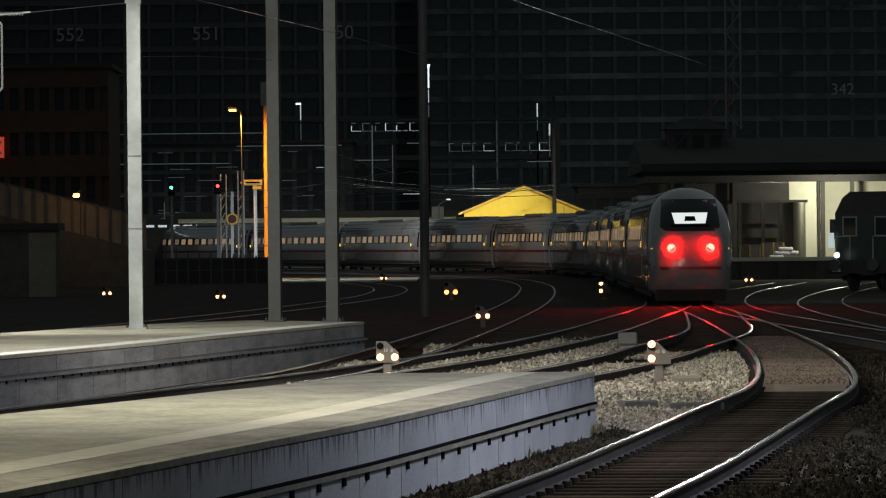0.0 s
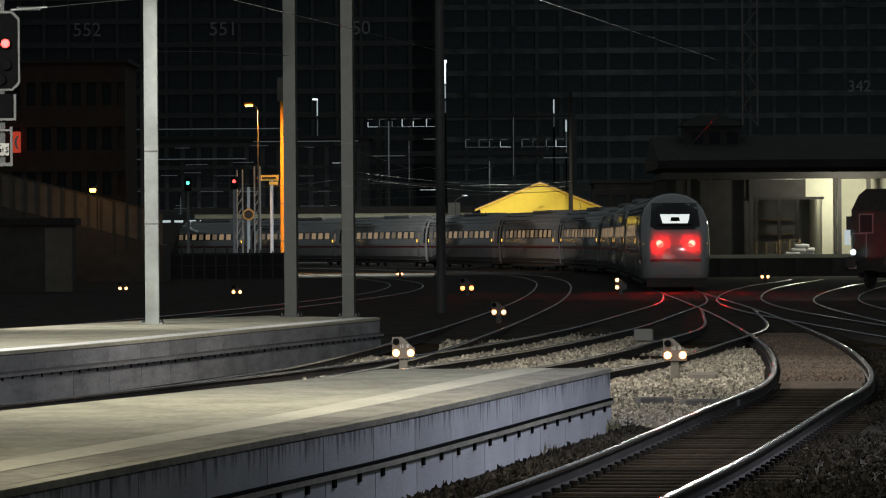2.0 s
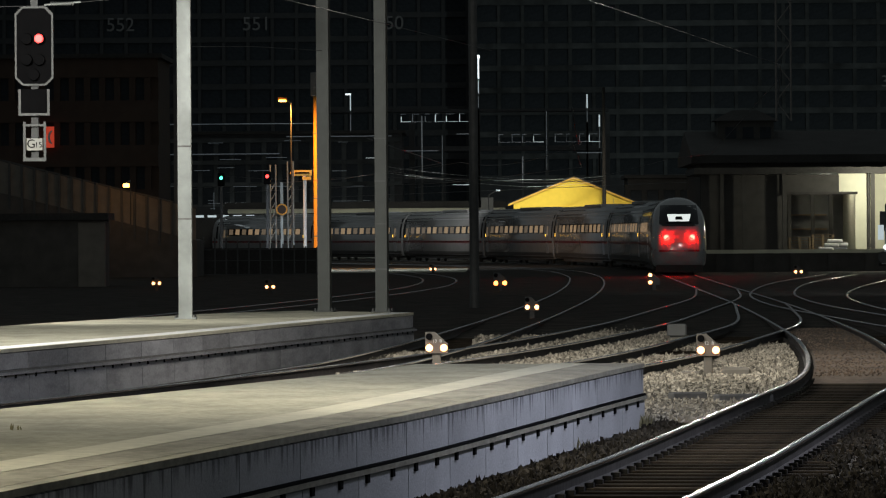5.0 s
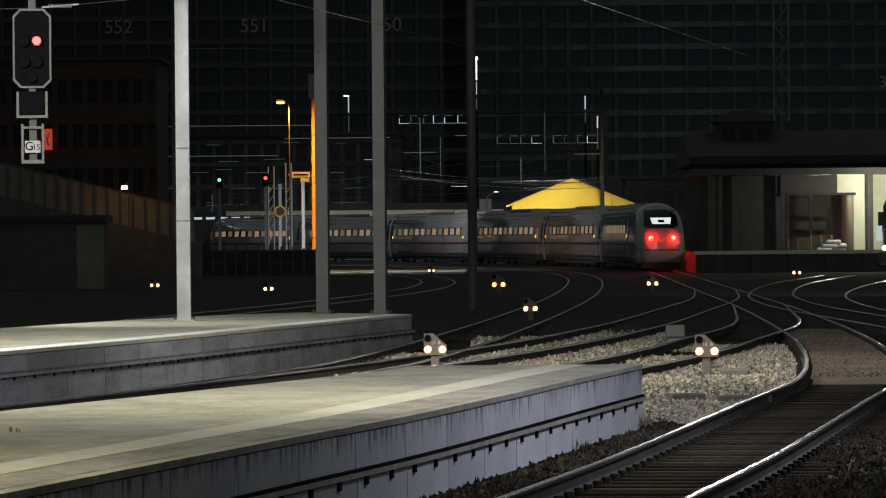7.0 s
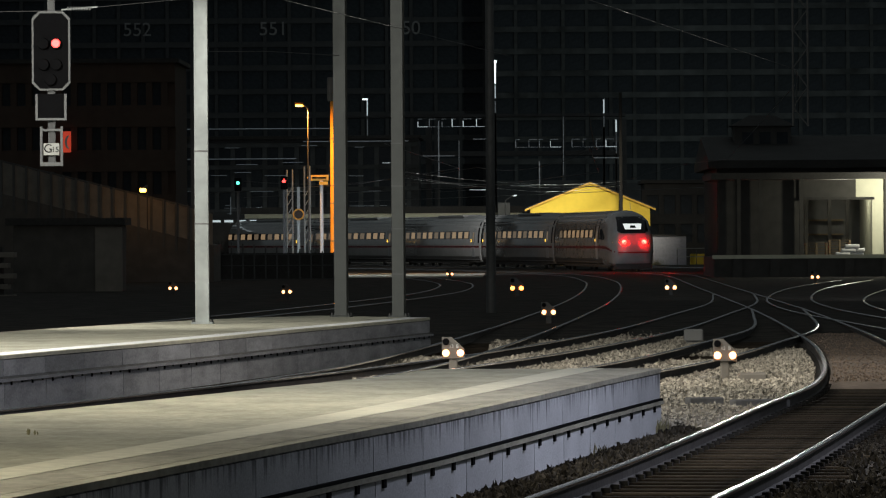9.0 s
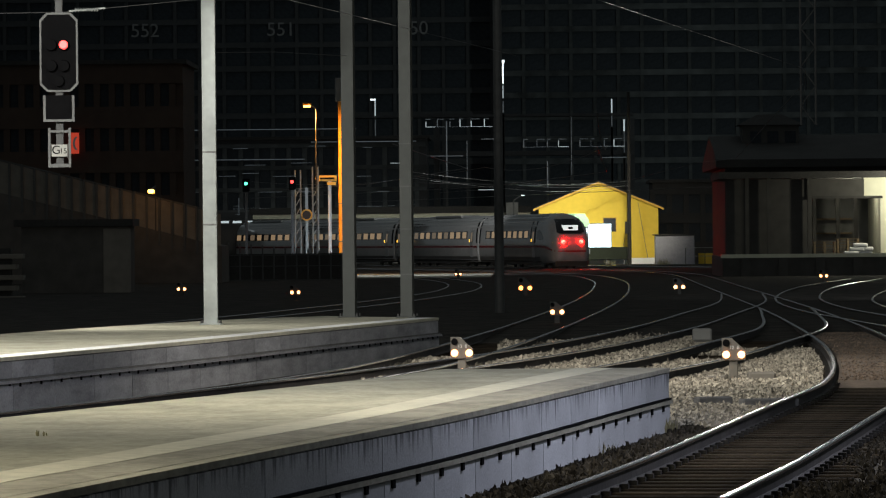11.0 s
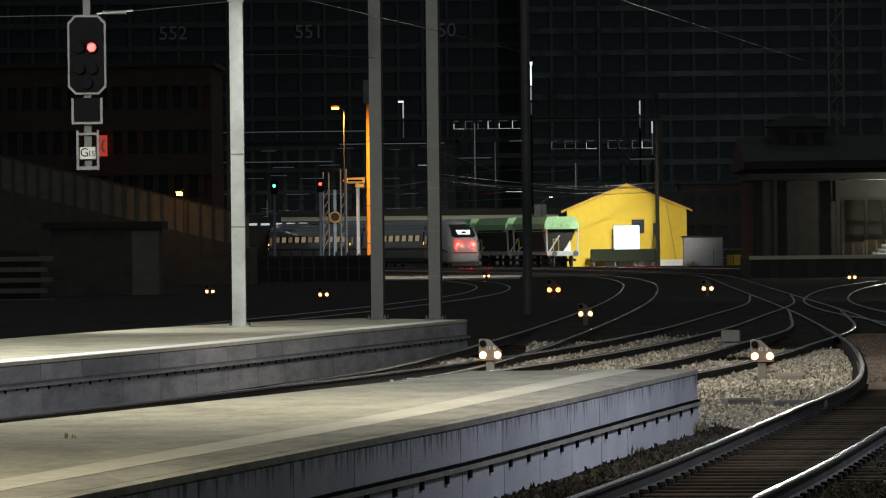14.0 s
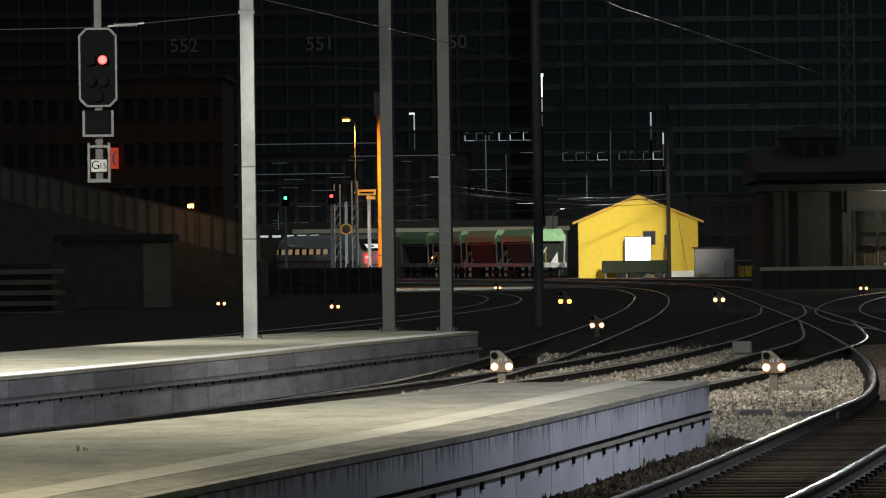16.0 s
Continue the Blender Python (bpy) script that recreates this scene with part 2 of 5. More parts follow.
GRAVEL = mat("packed_gravel", (0.15, 0.108, 0.078), 0.95, 0, 9, 0.6, 0.9)
CHIP = mat("brown_gravel_chip", (0.16, 0.115, 0.082), 0.95, 0, 9, 0.4, 0.3, island=0.6)
SIGNAL_RIM = mat("weathered_rim_paint", (0.15, 0.155, 0.15), 0.7, 0, 6, 0.2, 0.1)
SIGNAL_GREY = mat("signal_grey_paint", (0.15, 0.135, 0.115), 0.7, 0, 6, 0.2, 0.1)
EDGE_CONCRETE = mat("dirty_edge_concrete", (0.31, 0.29, 0.235), 0.9, 0, 9, 0.3, 0.4, streak=0.3)
POLE_DARK = mat("creosoted_pole", (0.018, 0.016, 0.014), 0.9, 0, 5, 0.3, 0.2)
# paler wire colour that carries the light on the far wires
WIRE_LIT = mat("lit_pale_far_wire", (0.5, 0.52, 0.5), 0.5, 0.0, 5, 0.1, 0)
PLATE = mat("number_plate_paint", (0.42, 0.42, 0.38), 0.6, 0, 6, 0.1, 0)
WEED = mat("weed_leaf", (0.20, 0.18, 0.10), 0.8, 0, 6, 0.3, 0.1)

# ---- mesh helpers ----


def box(bm, x0, x1, y0, y1, z0, z1):
    v = [bm.verts.new((x, y, z)) for z in (z0, z1) for x, y in ((x0, y0), (x1, y0), (x1, y1), (x0, y1))]
    for q in ((3, 2, 1, 0), (4, 5, 6, 7), (0, 1, 5, 4), (1, 2, 6, 5), (2, 3, 7, 6), (3, 0, 4, 7)):
        bm.faces.new([v[i] for i in q])
    return v


def boxes(*dims):
    bm = bmesh.new()
    for d in dims:
        box(bm, *d)
    return bm


def rounded(x0, x1, y0, y1, z0, z1, r=0.01, segments=1):
    bm = boxes((x0, x1, y0, y1, z0, z1))
    bmesh.ops.bevel(bm, geom=bm.edges[:], offset=r, segments=segments, profile=0.6, affect="EDGES")
    return bm


def rod(bm, a, b, r0, r1=None, n=8):
    a, b = Vector(a), Vector(b)
    r1 = r0 if r1 is None else r1
    q = (b - a).to_track_quat("Z", "Y")
    rings = []
    for p, r in ((a, r0), (b, r1)):
        rings.append([bm.verts.new(p + q @ Vector((r * math.cos(2 * math.pi * i / n), r * math.sin(2 * math.pi * i / n), 0))) for i in range(n)])
    for i in range(n):
        bm.faces.new((rings[0][i], rings[0][(i + 1) % n], rings[1][(i + 1) % n], rings[1][i]))
    bm.faces.new(rings[0][::-1])
    bm.faces.new(rings[1])


def rods(*spec):
    bm = bmesh.new()
    for s in spec:
        rod(bm, *s)
    return bm


def loft(rings, close=True, cap=True):
    bm = bmesh.new()
    vs = [[bm.verts.new(p) for p in ring] for ring in rings]
    n = len(rings[0])
    for a, b in zip(vs, vs[1:]):
        for i in range(n if close else n - 1):
            bm.faces.new((a[i], a[(i + 1) % n], b[(i + 1) % n], b[i]))
    if cap:
        bm.faces.new(vs[0][::-1])
        bm.faces.new(vs[-1])
    return bm


def mesh_of(name, bm, material, smooth=False):
    bmesh.ops.recalc_face_normals(bm, faces=bm.faces[:])
    me = bpy.data.meshes.new(name)
    bm.to_mesh(me)
    bm.free()
    me.materials.append(material)
    if smooth:
        me.shade_smooth()
        me.set_sharp_from_angle(angle=radians(35))
    return me


def part(name, bm, material, parent, label="", smooth=False):
    ob = new(name, mesh_of(name, bm, material, smooth))
    ob.parent = parent
    if label:
        ob["label"] = label
    return ob


def thing(name, label, category, m=None, group="", kind=""):
    ob = new(name)
    ob.empty_display_size = 0.2
    if m is not None:
        ob.matrix_world = m
    return tagged(ob, label, category, group, kind)


def solid(name, bm, material, label, category, m=None, group="", kind="", smooth=False):
    ob = new(name, mesh_of(name, bm, material, smooth))
    if m is not None:
        ob.matrix_world = m
    return tagged(ob, label, category, group, kind)


def text_mesh(body, size, extrude=0.004):
    cu = bpy.data.curves.new("lettering", "FONT")
    cu.body, cu.size, cu.extrude = body, size, extrude
    cu.align_x, cu.align_y = "CENTER", "CENTER"
    ob = bpy.data.objects.new("lettering", cu)
    scene.collection.objects.link(ob)
    me = bpy.data.meshes.new_from_object(ob.evaluated_get(bpy.context.evaluated_depsgraph_get()))
    bpy.data.objects.remove(ob)
    bpy.data.curves.remove(cu)
    return me


def lettering(body, size, material, parent, m, label=""):
    me = text_mesh(body, size)
    me.materials.clear()
    me.materials.append(material)
    ob = new("lettering", me)
    ob.parent = parent
    ob.matrix_basis = m
    if label:
        ob["label"] = label
    return ob


class Line:
    """A smooth way through a few points (x, y), by length."""

    def __init__(self, knots, step=0.5):
        k = [Vector(p) for p in knots]
        k = [2 * k[0] - k[1]] + k + [2 * k[-1] - k[-2]]
        pts = []
        for i in range(1, len(k) - 2):
            p0, p1, p2, p3 = k[i - 1:i + 3]
            n = max(2, int((p2 - p1).length / step))
            t1, t2 = (p2 - p0), (p3 - p1)
            l = (p2 - p1).length
            t1, t2 = t1.normalized() * l, t2.normalized() * l
            for j in range(n):
                u = j / n
                pts.append((2 * u**3 - 3 * u**2 + 1) * p1 + (u**3 - 2 * u**2 + u) * t1 + (-2 * u**3 + 3 * u**2) * p2 + (u**3 - u**2) * t2)
        pts.append(k[-2])
        self.pts = np.array([tuple(p) for p in pts])
        self.s = np.concatenate([[0], np.cumsum(np.linalg.norm(np.diff(self.pts, axis=0), axis=1))])
        self.length = float(self.s[-1])

    def at(self, s):
        return Vector((float(np.interp(s, self.s, self.pts[:, 0])), float(np.interp(s, self.s, self.pts[:, 1]))))

    def way(self, s):
        return (self.at(min(s + 1, self.length)) - self.at(max(s - 1, 0))).normalized()

    def side(self, s, off):
        w = self.way(s)
        return self.at(s) + Vector((w.y, -w.x)) * off


# ---- ground ----
def ground():
    bm = bmesh.new()
    xs = [-2500, -400, -120, -60, -30, -15, -5, 5, 15, 30, 60, 120, 400, 2500]
    ys = [-300, -50, 0, 30, 60, 90, 102, 118, 160, 200, 260, 330, 400, 500, 800, 3500]
    grid = [[bm.verts.new((x, y, -0.20 if y < 105 else -0.045)) for x in xs] for y in ys]
    for a, b in zip(grid, grid[1:]):
        for i in range(len(xs) - 1):
            bm.faces.new((a[i], a[i + 1], b[i + 1], b[i]))
    solid("ground", bm, BALLAST, "dark brown ballast and oily soil of a railway yard", "ground", kind="structure")


ground()

# ---- tracks ----
GAUGE = 0.7525


def circle_track():
    knots = [(-2.4, 18.0), (-0.2, 32.0), (0.95, 39.3), (1.98, 46.0), (3.97, 60.5), (5.12, 69.0), (5.93, 79.0), (6.7, 94.0), (7.32, 115.0), (7.8, 137.0), (8.1, 157.0), (8.8, 209.0), (9.45, 255.0)]
    for d in range(275, 480, 20):
        knots.append((9.6 - (d - 262.0) ** 2 / 902.0, float(d)))
    end, prev = Vector(knots[-1]), Vector(knots[-2])
    way = (end - prev).normalized()
    for k in range(1, 5):
        knots.append(tuple(end + way * 80 * k))
    return Line(knots)


MAIN = circle_track()
TRACKS = {
    "main": MAIN,
    "middle": Line([(-9.6, 30), (-2.5, 57), (2.3, 80), (5.0, 99.4), (6.4, 112), (7.35, 130), (7.8, 140)]),
    "platform": Line([(-14.0, 25), (-6.3, 57), (-0.65, 83.5), (2.9, 108), (5.4, 134), (7.2, 155), (8.3, 178)]),
    "branch": Line([(-3.35, 70.3), (-2.0, 80), (-0.5, 100), (1.2, 130), (2.8, 165), (4.0, 205), (4.4, 240), (3.4, 275), (-1.2, 312), (-9, 345), (-18, 372), (-31, 402)]),
    "outer": Line([(-12, 100), (-8, 130), (-4.5, 165), (-2.5, 200), (-3.2, 240), (-8.5, 290), (-17, 330), (-30, 372)]),
    "siding": Line([(16.0, 30), (12.6, 60), (11.4, 90), (11.2, 120), (12.2, 155), (15.6, 190), (20.5, 225), (27, 262)]),
    "cross": Line([(10.2, 62), (9.9, 90), (9.2, 115), (8.8, 140), (9.6, 165), (12.5, 200), (17, 235)]),
    "wagon": Line([(22, 305), (14.6, 333), (6.7, 363), (1.4, 383), (-6.5, 413), (-17, 453), (-40, 540)]),
}


def rail_mesh(line, off, s0, s1, top):
    """A flat-bottomed rail, or its polished head."""
    if top:
        prof = [(-0.0375, -0.028), (0.0375, -0.028), (0.0375, -0.007), (0.024, 0.001), (-0.024, 0.001), (-0.0375, -0.007)]
    else:
        prof = [(-0.070, -0.172), (0.070, -0.172), (0.070, -0.160), (0.012, -0.140), (0.012, -0.045), (0.036, -0.034), (0.036, -0.010), (-0.036, -0.010), (-0.036, -0.034), (-0.012, -0.045), (-0.012, -0.140), (-0.070, -0.160)]
    rings = []
    n = max(3, int((s1 - s0) / 1.2))
    for i in range(n + 1):
        s = s0 + (s1 - s0) * i / n
        c, w = line.side(s, off), line.way(s)
        rings.append([(c.x + w.y * a, c.y - w.x * a, z) for a, z in prof])
    return loft(rings)


SLEEPER_MESH = None


def build_track(name, line, near):
    top = thing("track", "railway track with polished rails on dark sleepers", "track", kind="structure")
    for off in (-GAUGE, GAUGE):
        r = part("rail", rail_mesh(line, off, 0, line.length, False), RAIL, top, smooth=False)
        part("rail_head", rail_mesh(line, off, 0, line.length, True), RAIL_TOP, r, "polished running surface")
    if near:
        verts, faces = [], []
        s = 0.3
        while s < line.length and line.at(s).y < 125:
            if line.at(s).y > 34:
                w = line.way(s)
                for off in (-GAUGE - 0.10, -GAUGE + 0.10, GAUGE - 0.10, GAUGE + 0.10):
                    p, k = line.side(s, off), len(verts)
                    for z in (-0.172, -0.13):
                        for a_, b_ in ((-0.04, -0.05), (0.04, -0.05), (0.04, 0.05), (-0.04, 0.05)):
                            verts.append((p.x + w.y * a_ + w.x * b_, p.y - w.x * a_ + w.y * b_, z))
                    faces += [tuple(k + j for j in q) for q in ((4, 5, 6, 7), (0, 1, 5, 4), (1, 2, 6, 5), (2, 3, 7, 6), (3, 0, 4, 7))]
            s += 0.62
        me = bpy.data.meshes.new("rail_clips")
        me.from_pydata(verts, [], faces)
        me.materials.append(CLIP)
        ob = tagged(new("rail_clips", me), kind="stuff")
        ob.parent = top
    count = int(line.length / 0.62)
    rest = []
    made = 0
    for i in range(count):
        s = 0.3 + i * 0.62
        p, w = line.at(s), line.way(s)
        m = Matrix.Translation((p.x, p.y, 0)) @ Matrix.Rotation(math.atan2(w.y, w.x) - math.pi / 2, 4, "Z")
        if near and 34 < p.y < 124 and made < 150:
            ob = new("sleeper", SLEEPER_MESH)
            ob.parent, ob.matrix_basis = top, m
            made += 1
        else:
            rest.append(m)
    if rest:
        base = [(x, y, z) for z in (-0.32, -0.172) for x, y in ((-1.28, -0.125), (1.28, -0.125), (1.28, 0.125), (-1.28, 0.125))]
        quads = ((4, 5, 6, 7), (0, 1, 5, 4), (1, 2, 6, 5), (2, 3, 7, 6), (3, 0, 4, 7))
        verts, faces = [], []
        for m in rest:
            k = len(verts)
            verts += [tuple(m @ Vector(v)) for v in base]
            faces += [tuple(k + j for j in q) for q in quads]
        me = bpy.data.meshes.new("sleepers")
        me.from_pydata(verts, [], faces)
        me.materials.append(SLEEPER)
        ob = tagged(new("sleepers", me), kind="stuff")
        ob.parent = top
    return top


# ---- platforms ----
def platform(name, label, edge, back, line=(-1.10, -0.67), z_top=0.55, shelf=0.13):
    """edge, back: lines of the two long sides; slabs, panels, ledge and line follow the edge."""
    top = thing(name, label, "platform", kind="structure")
    n = 40
    L = edge.length

    def strip(line_a, off_a, line_b, off_b, z0, z1, s0=0.0, s1=1.0):
        rings = []
        for i in range(n + 1):
            u = s0 + (s1 - s0) * i / n
            a, b = line_a.side(u * line_a.length, off_a), line_b.side(u * line_b.length, off_b)
            rings.append([(a.x, a.y, z0), (b.x, b.y, z0), (b.x, b.y, z1), (a.x, a.y, z1)])
        return loft(rings)

    part("deck", strip(back, 0, edge, -0.14, -0.2, z_top), CONCRETE, top, "pale grey concrete deck with worn patches")
    part("edge_line", strip(edge, line[0], edge, line[1], z_top, z_top + 0.004), EDGE_LINE if line[0] < -1 else WHITE_PAINT, top, "worn off-white safety line")
    part("coping", strip(edge, -0.138, edge, 0.010, z_top - 0.05, z_top + 0.002), EDGE_CONCRETE if line[0] < -1 else EDGE_LINE, top, "grimy top edge of the platform wall")
    if line[0] < -1:
        part("edge_strip", strip(edge, -0.655, edge, -0.15, z_top, z_top + 0.003), EDGE_CONCRETE, top, "dirtier strip along the edge")
    part("ledge", strip(edge, -0.138, edge, 0.045 if line[0] < -1 else 0.08, shelf, shelf + 0.042), EDGE_CONCRETE if line[0] < -1 else PANEL_GREY, top, "horizontal cable ledge")
    # dark strip on the wall just above the ledge, black on platform_1
    part("ledge_dark_band", strip(edge, -0.138, edge, 0.034, shelf + 0.043, shelf + 0.068), BLACK if line[0] < -1 else LEDGE, top, "dark band above the ledge")
    # precast panels above and below the ledge
    step, s = 2.0, L
    while s - step >= -0.01:
        s -= step
        a0, a1 = s + 0.013, s + step - 0.013
        for nm, o0, o1, z0, z1 in (("edge_panel", -0.138, 0.0, shelf + 0.070, z_top - 0.054), ("wall_panel", -0.138, 0.015, -0.28, shelf - 0.005)):
            rings = []
            for q in (a0, (a0 + a1) / 2, a1):
                pa, pb = edge.side(q, o0), edge.side(q, o1)
                rings.append([(pa.x, pa.y, z0), (pb.x, pb.y, z0), (pb.x, pb.y, z1 - 0.01), (pb.x * 0.8 + pa.x * 0.2, pb.y * 0.8 + pa.y * 0.2, z1), (pa.x, pa.y, z1)])
            part(nm, loft(rings), PANEL if name == "platform_1" else PANEL_GREY, top)
        slots = ((s + 0.3, 0.07, 0.055), (s + 1.3, 0.07, 0.055)) if name == "platform_1" else ((s + 0.3, 0.05, 0.022), (s + 0.8, 0.025, 0.02), (s + 1.3, 0.05, 0.022), (s + 1.8, 0.025, 0.02))
        for q, h, hw in slots:
            pa, w = edge.side(q, 0.022), edge.way(q)
            ob = part("drain_slot", boxes((-0.012, 0.012, -hw, hw, shelf - 0.005 - h, shelf - 0.005)), BLACK, top)
            ob.matrix_basis = Matrix.Translation((pa.x, pa.y, 0)) @ Matrix.Rotation(math.atan2(w.y, w.x) - math.pi / 2, 4, "Z")
    return top


P1_EDGE = Line([(-6.1, 12.0), (-3.35, 27.2), (-2.8, 30.3), (-1.65, 36.5), (-0.66, 41.7), (0.36, 48.0), (1.04, 52.4), (1.78, 57.0)])
P1_BACK = Line([(-11.8, 16.0), (-7.6, 31.5), (-4.1, 44.6), (-3.25, 47.7), (-2.3, 51.3), (-1.55, 54.0), (-0.92, 57.4)])
P2_EDGE = Line([(-12.2, 36.0), (-8.9, 55.0), (-6.35, 68.4), (-5.1, 74.8), (-3.75, 82.8), (-1.58, 95.0)])
P2_BACK = Line([(-16.0, 44.0), (-10.9, 70.0), (-8.0, 86.4), (-5.5, 95.6), (-3.9, 98.5)])
near_platform = platform("platform_1", "long pale concrete station platform with worn white line", P1_EDGE, P1_BACK)
far_platform = platform("platform_2", "cold-lit concrete platform carrying steel masts", P2_EDGE, P2_BACK, (-0.50, -0.06), shelf=0.19)


# ---- masts ----
def mast(name, label, x, y, z0, h, w, material, flange=True, group="", turn=0.0):
    """An H-section steel mast with base plate."""
    t = thing(name, label, "mast", pose(x, y, z0, 0, 0, turn), group)
    hw = w / 2
    if flange:
        f, b = hw - 0.022, 0.012
        outline = [(-hw, -hw), (hw, -hw), (hw, -f), (b, -f), (b, f), (hw, f), (hw, hw), (-hw, hw), (-hw, f), (-b, f), (-b, -f), (-hw, -f)]
        part("shaft", loft([[(p, q, z) for p, q in outline] for z in (0.02, h)]), material, t)
    else:
        part("shaft", rods(((0, 0, 0.02), (0, 0, h), hw, hw * 0.85, 16)), material, t)
    part("base_plate", rounded(-hw - 0.08, hw + 0.08, -hw - 0.08, hw + 0.08, 0, 0.03, 0.006), material, t)
    for a, b in ((-1, -1), (1, -1), (-1, 1), (1, 1)):
        part("bolt", rods(((a * (hw + 0.045), b * (hw + 0.045), 0.03), (a * (hw + 0.045), b * (hw + 0.045), 0.08), 0.018)), DARK_STEEL, t)
    return t


white_mast = mast("catenary_mast", "pale galvanised steel overhead-line mast on the platform", -5.72, 89.4, 0.55, 8.5, 0.25, POLE)
for z in (1.85, 3.2):
    part("band", boxes((-0.13, 0.13, -0.131, -0.125, z, z + 0.03)), LEDGE, white_mast)
part("bracket", boxes((-0.15, 0.15, -0.15, -0.125, 6.06, 6.12)), POLE, white_mast)
mast("catenary_mast", "dull grey-green steel mast at the platform end", -3.38, 96.6, 0.55, 9.5, 0.245, GREEN_STEEL, group="platform end masts", turn=-8)
third = mast("catenary_mast", "dull grey-green steel mast at the platform end", -2.2, 95.6, 0.55, 9.5, 0.235, GREEN_STEEL, group="platform end masts", turn=-9)
for z in (0.85, 1.75, 2.6, 3.45):
    part("band", boxes((-0.122, 0.122, -0.126, -0.1185, z, z + 0.025)), DARK_STEEL, third)
mast("lamp_mast", "slim dark tubular mast standing in the yard", -0.53, 139, -0.2, 13, 0.28, DARK_STEEL, False)


# ---- train ----
PROFILE = [(-1.20, 0.36), (-1.36, 0.55), (-1.405, 1.0), (-1.425, 1.6), (-1.415, 2.1), (-1.38, 2.55), (-1.31, 2.95), (-1.16, 3.32), (-0.90, 3.60), (-0.55, 3.79), (-0.2, 3.87)]
PROFILE = PROFILE + [(-x, z) for x, z in PROFILE[::-1]]
NOSE = [(0.0, 0.45, 0.95, 1.55), (0.04, 0.75, 0.74, 1.86), (0.12, 1.0, 0.54, 2.12), (0.25, 1.15, 0.44, 2.36), (0.5, 1.28, 0.36, 2.68), (0.9, 1.36, 0.36, 3.08), (1.4, 1.40, 0.36, 3.48), (2.0, 1.42, 0.36, 3.72), (2.9, 1.425, 0.36, 3.83), (4.4, 1.425, 0.36, 3.87)]
HALF = 14.1


def nose_ring(u):
    us = [r[0] for r in NOSE]
    w, lo, hi = (float(np.interp(u, us, [r[k] for r in NOSE])) for k in (1, 2, 3))
    return [Vector((x * w / 1.425, -HALF + u, lo + (z - 0.36) / 3.51 * (hi - lo))) for x, z in PROFILE]


def skin(i0, i1, y0, y1, out=0.006):
    """A strip on the straight body between profile points i0 and i1 (floats), lifted by out."""
    pts = []
    for k in range(7):
        a = i0 + (i1 - i0) * k / 6
        j = min(int(a), len(PROFILE) - 2)
        p, q = Vector(PROFILE[j]), Vector(PROFILE[j + 1])
        c = p.lerp(q, a - j)
        nrm = Vector((-(q - p).y, (q - p).x)).normalized()
        pts.append((c + nrm * out, c - nrm * 0.01))
    ring = [p[0] for p in pts] + [p[1] for p in pts[::-1]]
    return loft([[(p.x, y0, p.y) for p in ring], [(p.x, y1, p.y) for p in ring]])


def flank(u, z):
    """Half width of the nose at distance u from its tip and height z."""
    us = [r[0] for r in NOSE]
    w, lo, hi = (float(np.interp(u, us, [r[k] for r in NOSE])) for k in (1, 2, 3))
    v = 0.36 + (z - lo) / (hi - lo) * 3.51
    if not 0.36 <= v <= 3.87:
        return -1.0
    half = PROFILE[:11]
    return float(np.interp(v, [q[1] for q in half], [-q[0] for q in half])) * w / 1.425


def tip(x, z):
    """Distance from the tip at which the nose surface stands at x, z."""
    lo, hi = 0.0, 4.4
    for _ in range(30):
        mid = (lo + hi) / 2
        lo, hi = (lo, mid) if flank(mid, z) >= abs(x) else (mid, hi)
    return hi


def front_patch(shape, z0, z1, out=0.015, n=14, m=8):
    """A thin skin on the front of the nose; shape(v) gives the half width at v from 0 to 1."""
    rings = []
    for j in range(m + 1):
        v = j / m
        z = z0 + (z1 - z0) * v
        row = [(shape(v) * (2 * i / n - 1), z) for i in range(n + 1)]
        rings.append([(x, -HALF + tip(x, z) - out, z + out * 0.4) for x, z in row])
    return loft(rings, close=False, cap=False)


def flank_patch(sign, rows, out=0.012):
    """A thin skin on one flank of the nose; rows of (u, z low, z high)."""
    rings = []
    for u, z0, z1 in rows:
        rings.append([(sign * (flank(u, z0 + (z1 - z0) * k / 4) + out), -HALF + u - out * 0.3, z0 + (z1 - z0) * k / 4) for k in range(5)])
    return loft(rings, close=False, cap=False)


def bogie(car, y):
    b = part("bogie", boxes((-1.05, -0.95, y - 1.7, y + 1.7, 0.42, 0.62), (0.95, 1.05, y - 1.7, y + 1.7, 0.42, 0.62), (-1.0, 1.0, y - 0.2, y + 0.2, 0.40, 0.60)), UNDER, car)
    for dy in (-1.25, 1.25):
        for x in (-0.75, 0.75):
            part("wheel", rods(((x - 0.065, y + dy, 0.46), (x + 0.065, y + dy, 0.46), 0.46, None, 20)), UNDER, b)


